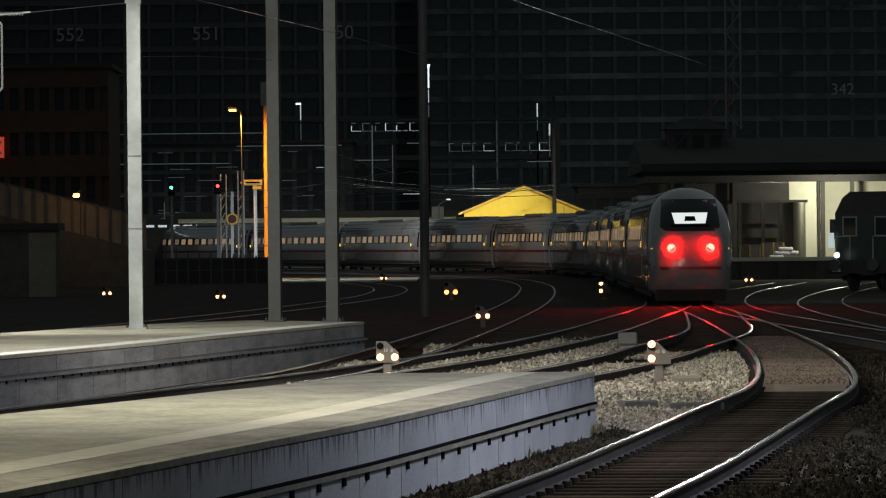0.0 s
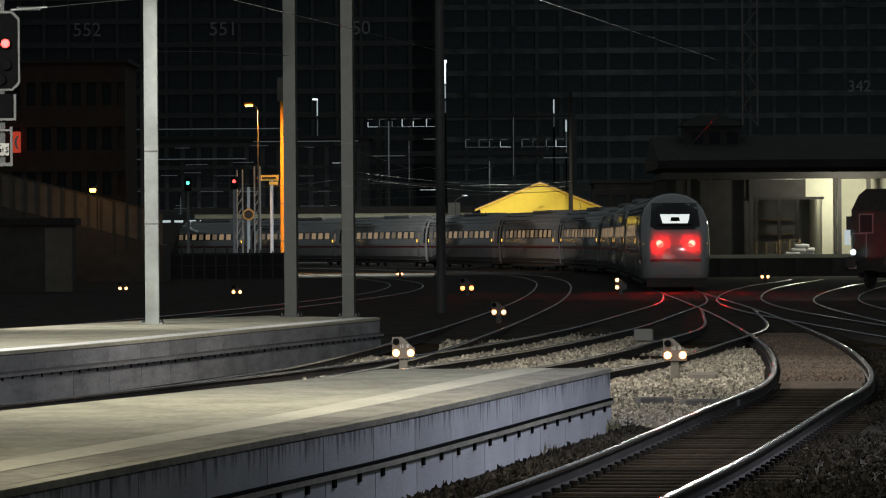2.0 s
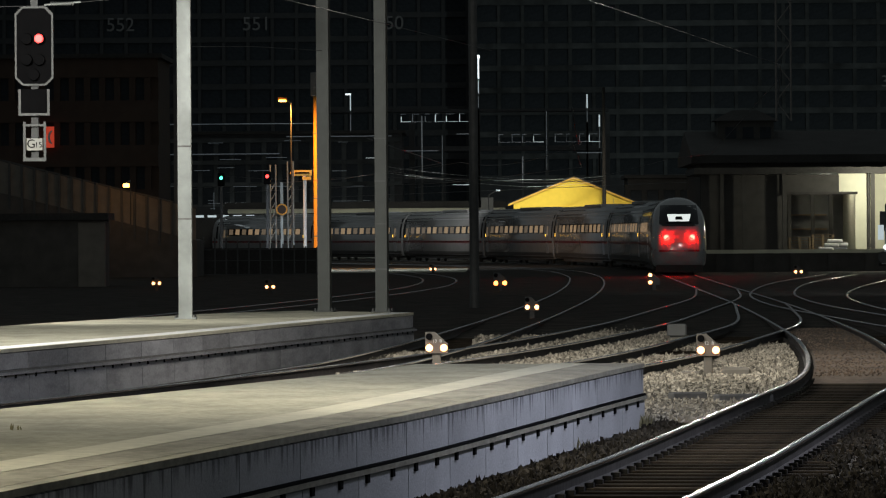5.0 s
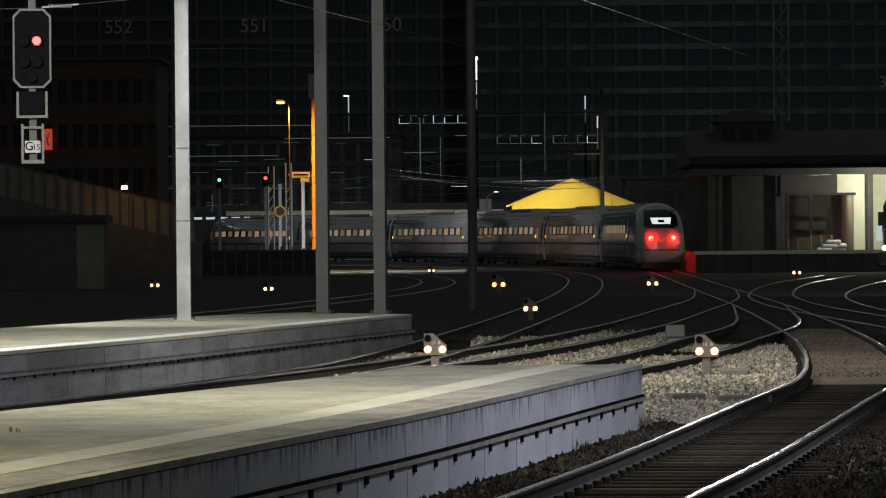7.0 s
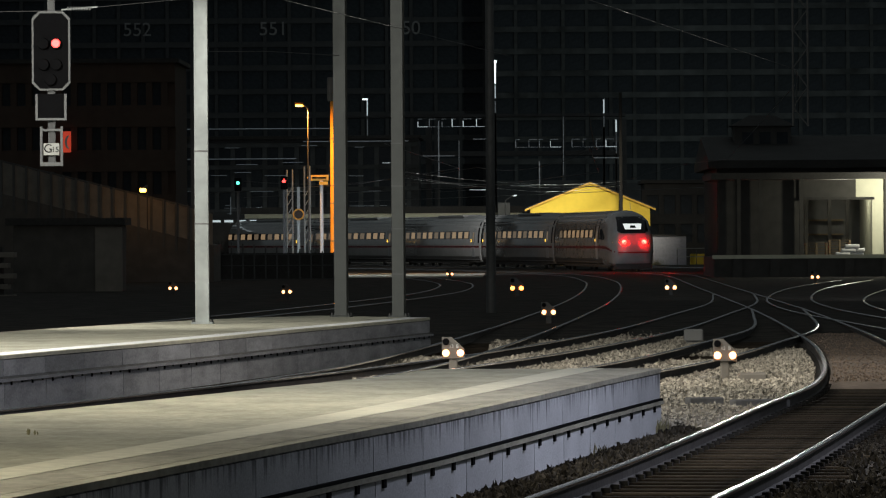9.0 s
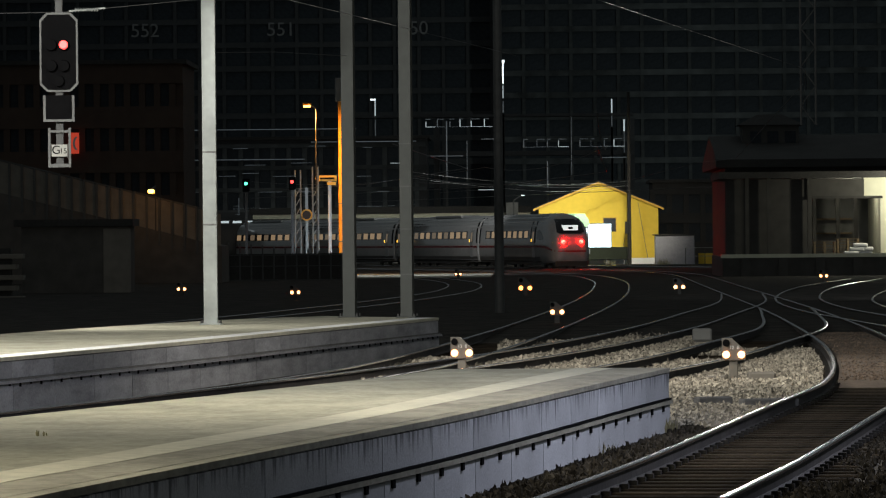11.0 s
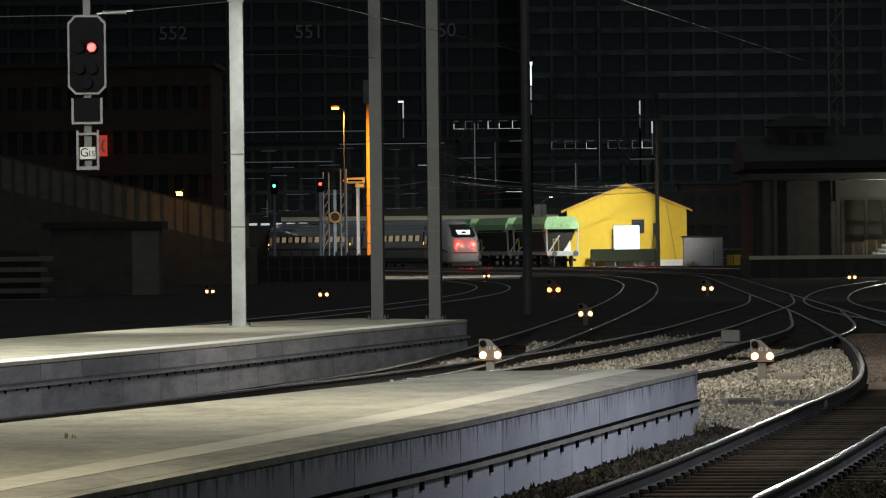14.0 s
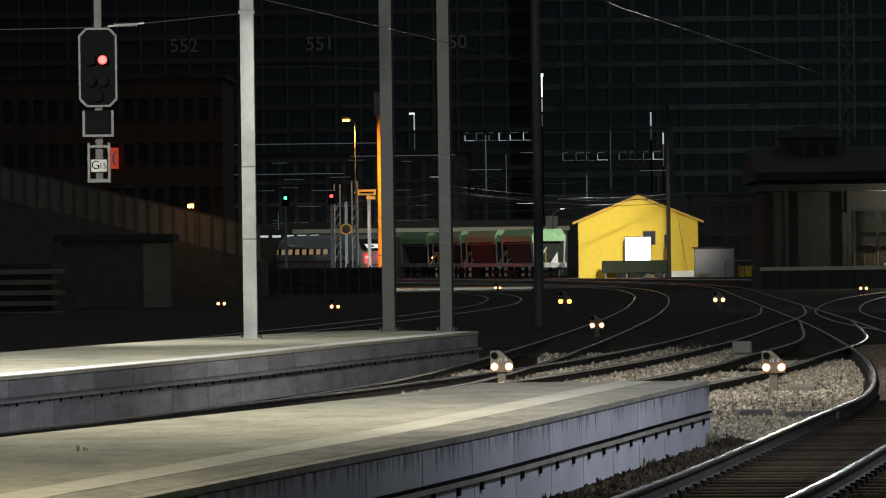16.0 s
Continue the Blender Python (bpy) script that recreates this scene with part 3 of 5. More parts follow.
def coach(end, seed):
    rnd = random.Random(seed)
    car = thing("train_end_car" if end else "train_coach", "light grey express coach with red stripe and lit windows" if not end else "light grey tail car with two glowing red lamps", "train car", group="express train")
    y0 = -HALF + (4.4 if end else 0.0)
    rings = [[(x, y, z) for x, z in PROFILE] for y in (y0, HALF)]
    if not end:
        tight = lambda y, f: [(x * f, y, 2.1 + (z - 2.1) * f) for x, z in PROFILE]
        rings = [tight(-HALF, 0.97)] + [[(x, y, z) for x, z in PROFILE] for y in (-HALF + 0.12, HALF - 0.12)] + [tight(HALF, 0.97)]
    else:
        rings = [[tuple(p) for p in nose_ring(u)] for u in [r[0] for r in NOSE[:-1]]] + [[(x, y, z) for x, z in PROFILE] for y in (-HALF + 4.4, HALF)]
    part("body", loft(rings), CAR_WHITE, car, smooth=True)
    a = y0 + 0.2 if not end else -HALF + 4.6
    for left in (True, False):
        m = (lambda i: i) if left else (lambda i: len(PROFILE) - 1 - i)
        side = (lambda i0, i1, ya, yb, out=0.006: skin(*sorted((m(i0), m(i1))), ya, yb, out))
        part("red_stripe", side(2.75, 2.98, a, HALF - 0.15), CAR_RED, car, "dark red line below the windows")
        part("roof_shoulder", side(6.6, 9.8, a, HALF - 0.2), CAR_ROOF, car)
        for yb, wb in ((-HALF + 6.1, 0.36), (-HALF + 7.7, 0.30), (HALF - 0.55, 0.42)) if end else ((HALF - 0.55, 0.42), (-HALF + 0.13, 0.42)):
            part("body_band", side(3.4, 10.5, yb, yb + wb, 0.012), BLACK, car, "narrow black band arching over the roof")
        band0 = -HALF + (8.6 if end else 3.3)
        band1 = HALF - 2.6
        band = part("window_band", side(4.0, 5.35, band0, band1, 0.008), CAR_DARK, car, "black glazed window band")
        n = int((band1 - band0) / 1.9)
        for k in range(n):
            c = band0 + (k + 0.5) * (band1 - band0) / n
            lit = rnd.random() < 0.8
            part("window_pane", side(4.12, 5.2, c - 0.62, c + 0.62, 0.014), WINDOW_LIT if lit else WINDOW_DIM, band)
        for yd in ((-HALF + 7.0,) if end else (-HALF + 2.0, HALF - 1.5)):
            d = part("door", side(0.6, 6.2, yd - 0.48, yd + 0.48, 0.010), CAR_ROOF, car, "darker grey plug door")
            part("door_window", side(3.6, 5.1, yd - 0.25, yd + 0.25, 0.016), WINDOW_DIM, d)
            part("marker", side(3.55, 3.95, yd + 0.56, yd + 0.74, 0.014), GLOW_YELLOW, d, "small glowing yellow marker")
    # dark skin low on both sides: shade put on as colour
    for m0, m1 in ((0.3, 1.55), (len(PROFILE) - 2.55, len(PROFILE) - 1.3)):
        part("lower_side_shade", skin(m0, m1, a, HALF - 0.3, 0.004), UNDER, car, "dark band for the shade on the lower sides")
    part("skirt", boxes((-1.22, 1.22, -HALF + (3.0 if end else 4.0), HALF - 4.0, 0.24, 0.45)), UNDER, car)
    part("gangway", boxes((-0.85, 0.85, HALF - 0.02, HALF + 0.28, 0.8, 3.2)), BLACK, car, "black corrugated gangway bellows")
    if not end:
        part("roof_hood", rounded(-0.75, 0.75, -6, 2.5, 3.74, 3.93, 0.06, 2), CAR_ROOF, car, "long roof equipment hood")
    for y in (-9.6, 9.6):
        bogie(car, y)
    if end:
        ws = part("windscreen", front_patch(lambda v: 1.0 - 0.10 * v - 0.22 * max(0.0, 0.12 - v) / 0.12, 2.40, 3.46, 0.02), CAR_DARK, car, "wide sloping black windscreen", True)
        part("cab_light", front_patch(lambda v: 0.50 + 0.09 * v, 2.64, 3.00, 0.035), GLOW_CAB, ws, "bright white cab light")
        part("seat_shadow", front_patch(lambda v: 0.19 - 0.03 * v, 2.72, 2.88, 0.045, 4, 3), BLACK, ws)
        part("wiper", front_patch(lambda v: 0.62, 2.56, 2.60, 0.045), BLACK, ws)
        for x in (-0.64, 0.64):
            yl = -HALF + tip(x, 1.86)
            hoop = lambda r, y: [(x + r * math.cos(k * 0.31416), y, 1.86 + r * math.sin(k * 0.31416)) for k in range(20)]
            h = part("tail_lamp", loft([hoop(0.17, yl + 0.3), hoop(0.165, yl + 0.01), hoop(0.14, yl - 0.01), hoop(0.122, yl + 0.08)], cap=False), CAR_ROOF, car, "round tail lamp housing")
            part("rim", loft([hoop(0.138, yl + 0.05), hoop(0.138, yl - 0.16), hoop(0.122, yl - 0.16), hoop(0.120, yl + 0.05)], cap=False), GLOW_HALO, h, "red collar, glowing for the lamp's halo")
            part("lens", rods(((x, yl + 0.06, 1.86), (x, yl - 0.01, 1.86), 0.115, 0.112, 16)), GLOW_RED, h, "glowing red lens")
        part("coupler_flap", front_patch(lambda v: 0.32, 0.98, 1.10, 0.008), CAR_ROOF, car, "closed coupler flap")
        part("front_stripe", front_patch(lambda v: 1.0, 1.14, 1.24, 0.012), CAR_RED, car, "dark red line across the nose")
        for sign in (-1, 1):
            part("cab_stripe", flank_patch(sign, [(0.3, 1.17, 1.28), (0.8, 1.24, 1.36), (1.6, 1.33, 1.47), (2.6, 1.41, 1.57), (4.6, 1.43, 1.60)]), CAR_RED, car, "dark red line rising along the cab")
            part("cab_side_window", flank_patch(sign, [(3.3, 2.02, 2.20), (3.9, 2.0, 2.45), (4.7, 2.0, 2.68), (5.7, 2.05, 2.68)]), CAR_DARK, car, "slanted black cab side window")
            part("side_marker", flank_patch(sign, [(0.52, 1.82, 1.86), (0.56, 1.82, 1.86)], 0.02), GLOW_YELLOW, car, "tiny lit amber marker")
        part("spoiler", rounded(-1.15, 1.15, -HALF + 0.15, -HALF + 1.2, 0.12, 0.5, 0.06, 2), UNDER, car)
    return car


END = coach(True, 3)
COACH = coach(False, 5)
CARS = [END, COACH] + [copy_thing(COACH, Matrix()) for _ in range(8)]
SPEED, S_TAIL = 16.2, float(np.interp(157.0, MAIN.pts[:, 1], MAIN.s))


# ---- hopper wagons ----
def hopper():
    w = thing("hopper_wagon", "ballast hopper wagon, green top over dirty grey ribs", "wagon", group="hopper wagons")
    L = 5.6
    sec = lambda y, top, wd: [(-wd, y, 1.5), (wd, y, 1.5), (wd, y, 3.0), (top, y, 3.35), (-top, y, 3.35), (-wd, y, 3.0)]
    part("hopper_body", loft([[(-0.9, -3.4, 1.25), (0.9, -3.4, 1.25), (1.4, -4.4, 3.0), (-1.4, -4.4, 3.0)], [(-0.9, 3.4, 1.25), (0.9, 3.4, 1.25), (1.4, 4.4, 3.0), (-1.4, 4.4, 3.0)]]), HOPPER_DARK, w, "hopper sides darkened for the shade on them")
    part("hopper_top", loft([[(-1.42, -5.2, 3.0), (1.42, -5.2, 3.0), (1.42, -5.2, 3.45), (1.1, -4.95, 4.0), (-1.1, -4.95, 4.0), (-1.42, -5.2, 3.45)], [(-1.42, 5.2, 3.0), (1.42, 5.2, 3.0), (1.42, 5.2, 3.45), (1.1, 4.95, 4.0), (-1.1, 4.95, 4.0), (-1.42, 5.2, 3.45)]]), HOPPER_GREEN, w, "light green upper hopper rim")
    for x in (-0.72, 0.0, 0.72):
        part("end_rib", boxes((x - 0.025, x + 0.025, -5.26, -5.2, 3.0, 3.5)), HOPPER_GREEN, w)
    part("floor_frame", boxes((-1.35, 1.35, -L, L, 0.95, 1.2)), HOPPER_GREY, w)
    for x in (-1.3, 1.3):
        for y in (-5.3, 5.3):
            part("corner_post", rods(((x * 0.95, y, 1.2), (x, y, 3.05), 0.07)), HOPPER_GREY, w)
        part("side_sill", boxes((x - 0.06, x + 0.06, -5.3, 5.3, 2.82, 2.98)), HOPPER_GREY, w)
    for y in (-1, 1):
        part("end_brace", loft([[(-1.1, y * 5.15, 1.2), (-0.95, y * 5.15, 1.2), (0.1, y * 4.4, 2.5), (-0.05, y * 4.4, 2.5)], [(-1.1, y * 5.05, 1.2), (-0.95, y * 5.05, 1.2), (0.1, y * 4.3, 2.5), (-0.05, y * 4.3, 2.5)]]), HOPPER_GREY, w)
        part("end_plate", loft([[(0.1, y * 5.2, 1.2), (0.75, y * 5.2, 1.2), (0.7, y * 5.2, 2.1)], [(0.1, y * 5.15, 1.2), (0.75, y * 5.15, 1.2), (0.7, y * 5.15, 2.1)]]), WHITE_PAINT, w)
        part("buffer_beam", rounded(-1.35, 1.35, y * L - 0.08, y * L + 0.08, 0.86, 1.24, 0.02), HOPPER_GREY, w)
        part("handrail", rods(((-0.8, y * 5.5, 1.2), (-0.8, y * 5.5, 2.2), 0.025), ((-0.35, y * 5.5, 1.2), (-0.35, y * 5.5, 2.2), 0.025), ((-0.8, y * 5.5, 2.2), (-0.35, y * 5.5, 2.2), 0.025)), YELLOW, w, "yellow hand rail")
        for x in (-0.87, 0.87):
            part("buffer", rods(((x, y * (L + 0.08), 1.05), (x, y * (L + 0.55), 1.05), 0.09), ((x, y * (L + 0.55), 1.05), (x, y * (L + 0.62), 1.05), 0.22, None, 14)), DARK_STEEL, w)
        bogie(w, y * 3.9)
    return w


HOPPERS = [hopper()]
HOPPERS += [copy_thing(HOPPERS[0], Matrix()) for _ in range(3)]
tagged(HOPPERS[3], "ballast hopper wagon showing two white end lamps")
for x in (-0.95, 0.2):
    part("end_lamp", rods(((x, -5.7, 1.75), (x, -5.82, 1.75), 0.16 if x > 0 else 0.1, 0.12, 14)), GLOW_WARM, HOPPERS[3], "lit white end lamp")
WAGON = TRACKS["wagon"]


# ---- yellow house ----
def yellow_house():
    h = thing("gabled_house", "small yellow rendered house with low gable roof", "house", pose(0, 0, 0))
    x0, x1, y0, y1, e, p = 1.75, 11.45, 390.0, 402.0, 4.55, 6.55
    xm = (x0 + x1) / 2
    part("wall", loft([[(x0, y, -0.25), (x1, y, -0.25), (x1, y, e), (xm, y, p), (x0, y, e)] for y in (y0, y1)]), YELLOW, h, "bright yellow rendered walls")
    for sx, xe in ((-1, x0), (1, x1)):
        xo, zo = xe + sx * 0.45, e - 0.45 * (p - e) / (xm - x0)
        part("roof", loft([[(xo, y, zo + 0.02), (xm, y, p + 0.02), (xm, y, p + 0.2), (xo, y, zo + 0.2)] for y in (y0 - 0.45, y1 + 0.4)]), UNDER, h, "dark low-pitched roof")
        part("bargeboard", loft([[(xo, y, zo - 0.04), (xm, y, p - 0.04), (xm, y, p + 0.12), (xo, y, zo + 0.12)] for y in (y0 - 0.5, y0 - 0.455)]), YELLOW_TRIM, h, "yellow bargeboard")
    w = part("window", boxes((7.0, 8.0, y0 - 0.03, y0 + 0.03, 2.6, 3.7)), GLASS_DARK, h, "small dark window")
    part("frame", boxes((6.93, 8.07, y0 - 0.06, y0 - 0.02, 3.7, 3.78), (6.93, 7.0, y0 - 0.06, y0 - 0.02, 2.6, 3.7), (8.0, 8.07, y0 - 0.06, y0 - 0.02, 2.6, 3.7)), YELLOW_TRIM, w)
    part("cable", rods(((8.4, y0 - 0.02, 0.2), (9.3, y0 - 0.02, 5.6), 0.02), ((10.6, y0 - 0.02, 0.2), (9.8, y0 - 0.02, 5.0), 0.02)), LEDGE, h)
    # white strip along the foot of the front wall
    part("plinth", boxes((x0 + 3, x1 + 0.02, y0 - 0.04, y0, -0.2, 0.45)), WHITE_PAINT, h, "white plinth")
    return h


yellow_house()
s = thing("lit_panel", "large glowing white advertising panel on legs", "panel", pose(6.55, 388.6, -0.2))
part("frame", boxes((-1.08, 1.08, -0.05, 0.12, 1.42, 3.48)), DARK_STEEL, s)
part("screen", boxes((-1.02, 1.02, -0.07, -0.052, 1.48, 3.42)), GLOW_SCREEN, s, "glowing bluish white face")
for x in (-0.8, 0.8):
    part("leg", boxes((x - 0.05, x + 0.05, 0, 0.1, 0, 1.42)), DARK_STEEL, s)
c = thing("planter_box", "long dark green trough in front of the house", "trough", pose(0, 0, -0.2))
part("trough", rounded(3.6, 8.9, 387.0, 387.7, 0.55, 1.55, 0.05), HEDGE, c)
for x in (3.9, 5.6, 7.2, 8.6):
    part("foot", boxes((x - 0.07, x + 0.07, 387.2, 387.5, 0, 0.55)), DARK_STEEL, c)
u = thing("utility_pole", "dark wooden pole in front of the yellow house", "pole", pose(9.0, 386, -0.2))
part("shaft", rods(((0, 0, 0), (0, 0, 14), 0.17, 0.12, 10)), POLE_DARK, u)
part("switch_box", rounded(-0.35, -0.1, -0.25, 0.1, 2.6, 3.6, 0.02), POLE_DARK, u)
g = thing("garden_shed", "grey corrugated sheet shed beside the house", "shed", pose(10.9, 380, -0.2))
part("wall", rounded(0, 3.1, 0, 2.4, 0, 2.45, 0.02), SHED, g)
for k in range(12):
    part("rib", boxes((0.1 + k * 0.255, 0.17 + k * 0.255, -0.03, 0, 0.05, 2.4)), SHED, g)
part("roof", boxes((-0.15, 3.25, -0.2, 2.6, 2.45, 2.55)), UNDER, g)

# ---- loading dock building ----
def dock_building():
    b = thing("dock_building", "grey goods building with loading dock and pale lit bay", "building", pose(0, 0, 0))
    y0 = 262.0
    part("dock", boxes((11.0, 34.0, y0 - 4.0, y0 + 10, -0.25, 1.05)), DOCK_GREY, b, "concrete loading dock")
    part("dock_edge", boxes((10.9, 34.0, y0 - 4.1, y0 - 4.0, 0.95, 1.15)), WALL_WHITE, b, "worn pale dock edge")
    for x in range(12, 34, 2):
        part("dock_pier", boxes((x, x + 0.5, y0 - 4.2, y0 - 4.0, -0.25, 0.9)), DOCK_GREY, b)
    part("wall", boxes((11.4, 15.8, y0, y0 + 0.3, 1.05, 5.2)), DOCK_GREY, b)
    part("wall", boxes((15.8, 20.6, y0 + 9.2, y0 + 9.5, 1.05, 5.2)), WALL_GREY, b, "recessed bay back wall")
    part("lintel", boxes((15.8, 18.9, y0 - 0.1, y0 + 0.3, 4.2, 5.2)), DOCK_GREY, b)
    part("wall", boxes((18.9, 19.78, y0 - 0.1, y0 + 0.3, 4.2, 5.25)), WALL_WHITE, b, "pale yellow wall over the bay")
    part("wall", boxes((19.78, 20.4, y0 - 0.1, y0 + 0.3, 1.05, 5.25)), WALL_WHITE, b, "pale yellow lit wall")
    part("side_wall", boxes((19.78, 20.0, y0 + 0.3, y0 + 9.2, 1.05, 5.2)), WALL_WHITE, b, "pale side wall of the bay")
    part("bay_beam", boxes((15.8, 19.9, y0 - 0.22, y0 - 0.1, 4.12, 4.26)), UNDER, b, "dark beam over the bay")
    part("downpipe", rods(((20.5, y0 - 0.2, 1.05), (20.5, y0 - 0.2, 5.25), 0.09, None, 10)), DOCK_GREY, b)
    for x in (16.4, 17.7, 18.7):
        part("bay_post", boxes((x, x + 0.2, y0 + 5.0, y0 + 5.2, 1.05, 5.2)), UNDER, b)
    for z in (2.2, 3.0):
        part("bay_shelf", boxes((16.6, 18.8, y0 + 8.4, y0 + 9.2, z, z + 0.08)), WOOD, b)
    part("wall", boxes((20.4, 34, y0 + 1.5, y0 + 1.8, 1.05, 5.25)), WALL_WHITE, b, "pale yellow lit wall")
    part("canopy", boxes((11.0, 34.0, y0 - 1.0, y0 + 11, 5.25, 5.6)), UNDER, b, "dark flat canopy")
    for x in (12.4, 13.6, 15.8, 20.6, 22.2):
        part("column", boxes((x, x + 0.22, y0 - 0.5, y0 - 0.28, 1.05, 5.25)), DOCK_GREY, b)
    return b


dock_building()


def goods_hall():
    h = thing("goods_hall", "dark hall with low roof and hipped roof lantern", "building", pose(0, 300, 0))
    part("wall", boxes((13.0, 60.0, 0, 20, -0.25, 6.4)), UNDER, h)
    part("roof", loft([[(x, -1.0, 6.4), (x, 21.0, 6.4), (x, 21.0, 6.9), (x, 10.0, 8.6), (x, -1.0, 6.9)] for x in (12.4, 60.6)]), UNDER, h, "dark low-pitched roof")
    lan = part("lantern", boxes((14.4, 18.0, 6.5, 10, 7.4, 9.2)), DOCK_GREY, h, "dim boxy roof lantern")
    part("lantern_roof", loft([[(14.1, 6.2, 9.2), (18.3, 6.2, 9.2), (18.3, 10.3, 9.2), (14.1, 10.3, 9.2)], [(15.4, 7.6, 9.9), (17.0, 7.6, 9.9), (17.0, 8.8, 9.9), (15.4, 8.8, 9.9)]]), UNDER, lan)
    for x in (14.9, 16.0, 17.1):
        part("lantern_window", boxes((x, x + 0.7, 6.46, 6.5, 7.9, 8.8)), FAR_GLASS, lan)


goods_hall()


# ---- signals ----
def dwarf(x, y, bright, label, mark="", scale=1.0):
    d = thing("dwarf_signal", label, "signal", pose(x, y, -0.2), "shunting signals")
    k = scale * 0.92
    b = 0.345
    part("post", rounded(-0.07, 0.07, 0.02, 0.12, 0, b, 0.015), PARAPET if mark else DARK_STEEL, d)
    body = loft([[(-0.2 * k, yy, b), (0.2 * k, yy, b), (0.2 * k, yy, b + 0.17 * k), (-0.03 * k, yy, b + 0.38 * k), (-0.2 * k, yy, b + 0.38 * k)] for yy in (-0.02, 0.16)])
    house = part("housing", body, SIGNAL_GREY if mark else DARK_STEEL, d, "grey angular lamp housing")
    glow = GLOW_ORANGE if bright else GLOW_WARM
    for lx in (-0.13, 0.13):
        part("lens", rods(((lx * k, -0.02, b + 0.09), (lx * k, -0.05, b + 0.09), 0.064 * k, 0.056 * k, 14)), glow, d, "glowing lamp lens")
    part("hood", rods(((-0.13 * k, -0.02, b + 0.3 * k), (-0.13 * k, -0.06, b + 0.3 * k), 0.062 * k, 0.055 * k, 14)), BLACK, d, "unlit hooded lamp")
    if mark:
        for word, lx in zip(mark.split(), (-0.03, 0.07)):
            lettering(word, 0.075, WHITE_PAINT, house, pose(lx, -0.028, b + 0.2, 90, 0, 0))
    return d


LOW = "low grey shunting signal with two glowing lamps in ballast"
DWARFS = {}
for key, x, y, bright, mark, k in (("left", -0.928, 78.7, False, "13 B", 1.0), ("right", 3.403, 76.0, False, "12 B", 1.0), ("a", -13.26, 189.2, False, "", 1.0), ("b", -8.04, 173.3, False, "", 1.0), ("c", -3.18, 256.4, False, "", 1.0),
                                   ("d", 0.283, 181.2, True, "", 1.4), ("e", 0.99, 121.6, False, "", 1.0), ("f", 6.055, 180.3, False, "", 1.2), ("g", 14.23, 223.7, False, "", 1.1)):
    DWARFS[key] = dwarf(x, y, bright, LOW, mark, k)


def main_signal():
    g = thing("main_signal", "tall black signal head with pale rim and red light", "signal", pose(-7.62, 80, -0.1))
    plate = [(-0.20, 1.32), (0.20, 1.32), (0.32, 1.20), (0.32, 0.12), (0.20, 0), (-0.20, 0), (-0.32, 0.12), (-0.32, 1.20)]
    ring = lambda y, k, z0=4.72: [(x * k, y, z0 + 0.66 + (z - 0.66) * (1 - (1 - k) * 0.5)) for x, z in plate]
    part("rim", loft([ring(-0.01, 1.0), ring(0.03, 1.0)]), SIGNAL_RIM, g, "pale octagonal rim")
    part("back_plate", loft([ring(-0.016, 0.90), ring(-0.011, 0.90)]), BLACK, g)
    for x, z in ((0.09, 5.5), (-0.12, 5.5), (-0.12, 5.15), (0.09, 5.15), (0.0, 4.9)):
        h = part("lamp_hood", rods(((x, -0.012, z), (x, -0.12, z), 0.10, 0.09, 16)), BLACK, g)
        if (x, z) == (0.09, 5.5):
            part("lens", rods(((x, -0.12, z), (x, -0.14, z), 0.075, 0.06, 16)), GLOW_SIGNAL_RED, h, "glowing red lens")
    b = part("indicator_box", boxes((-0.25, 0.25, -0.05, 0.1, 4.22, 4.66)), BLACK, g)
    part("indicator_rim", boxes((-0.26, -0.22, -0.08, -0.05, 4.22, 4.66), (0.22, 0.26, -0.08, -0.05, 4.22, 4.66), (-0.22, 0.22, -0.08, -0.05, 4.22, 4.26)), SIGNAL_RIM, b)
    n = part("sign_frame", boxes((-0.19, -0.15, -0.02, 0.02, 3.46, 4.12), (0.15, 0.19, -0.02, 0.02, 3.46, 4.12), (-0.15, 0.15, -0.02, 0.02, 3.46, 3.52), (-0.15, 0.15, -0.02, 0.02, 4.04, 4.08)), SIGNAL_RIM, g)
    part("number_plate", boxes((-0.13, 0.13, -0.04, -0.022, 3.64, 3.84)), PLATE, n)
    lettering("G", 0.20, BLACK, n, pose(-0.055, -0.045, 3.745, 90, 0, 0))
    lettering("15", 0.13, BLACK, n, pose(0.065, -0.045, 3.73, 90, 0, 0))
    part("hanger", boxes((-0.06, 0.06, 0.04, 0.14, 3.5, 7.4)), DARK_STEEL, g)
    part("gantry_beam", boxes((-5.2, 0.6, 0.0, 0.4, 7.4, 7.9)), DARK_STEEL, g)
    part("gantry_post", boxes((-5.2, -4.8, 0.0, 0.4, -0.1, 7.4)), DARK_STEEL, g)


main_signal()


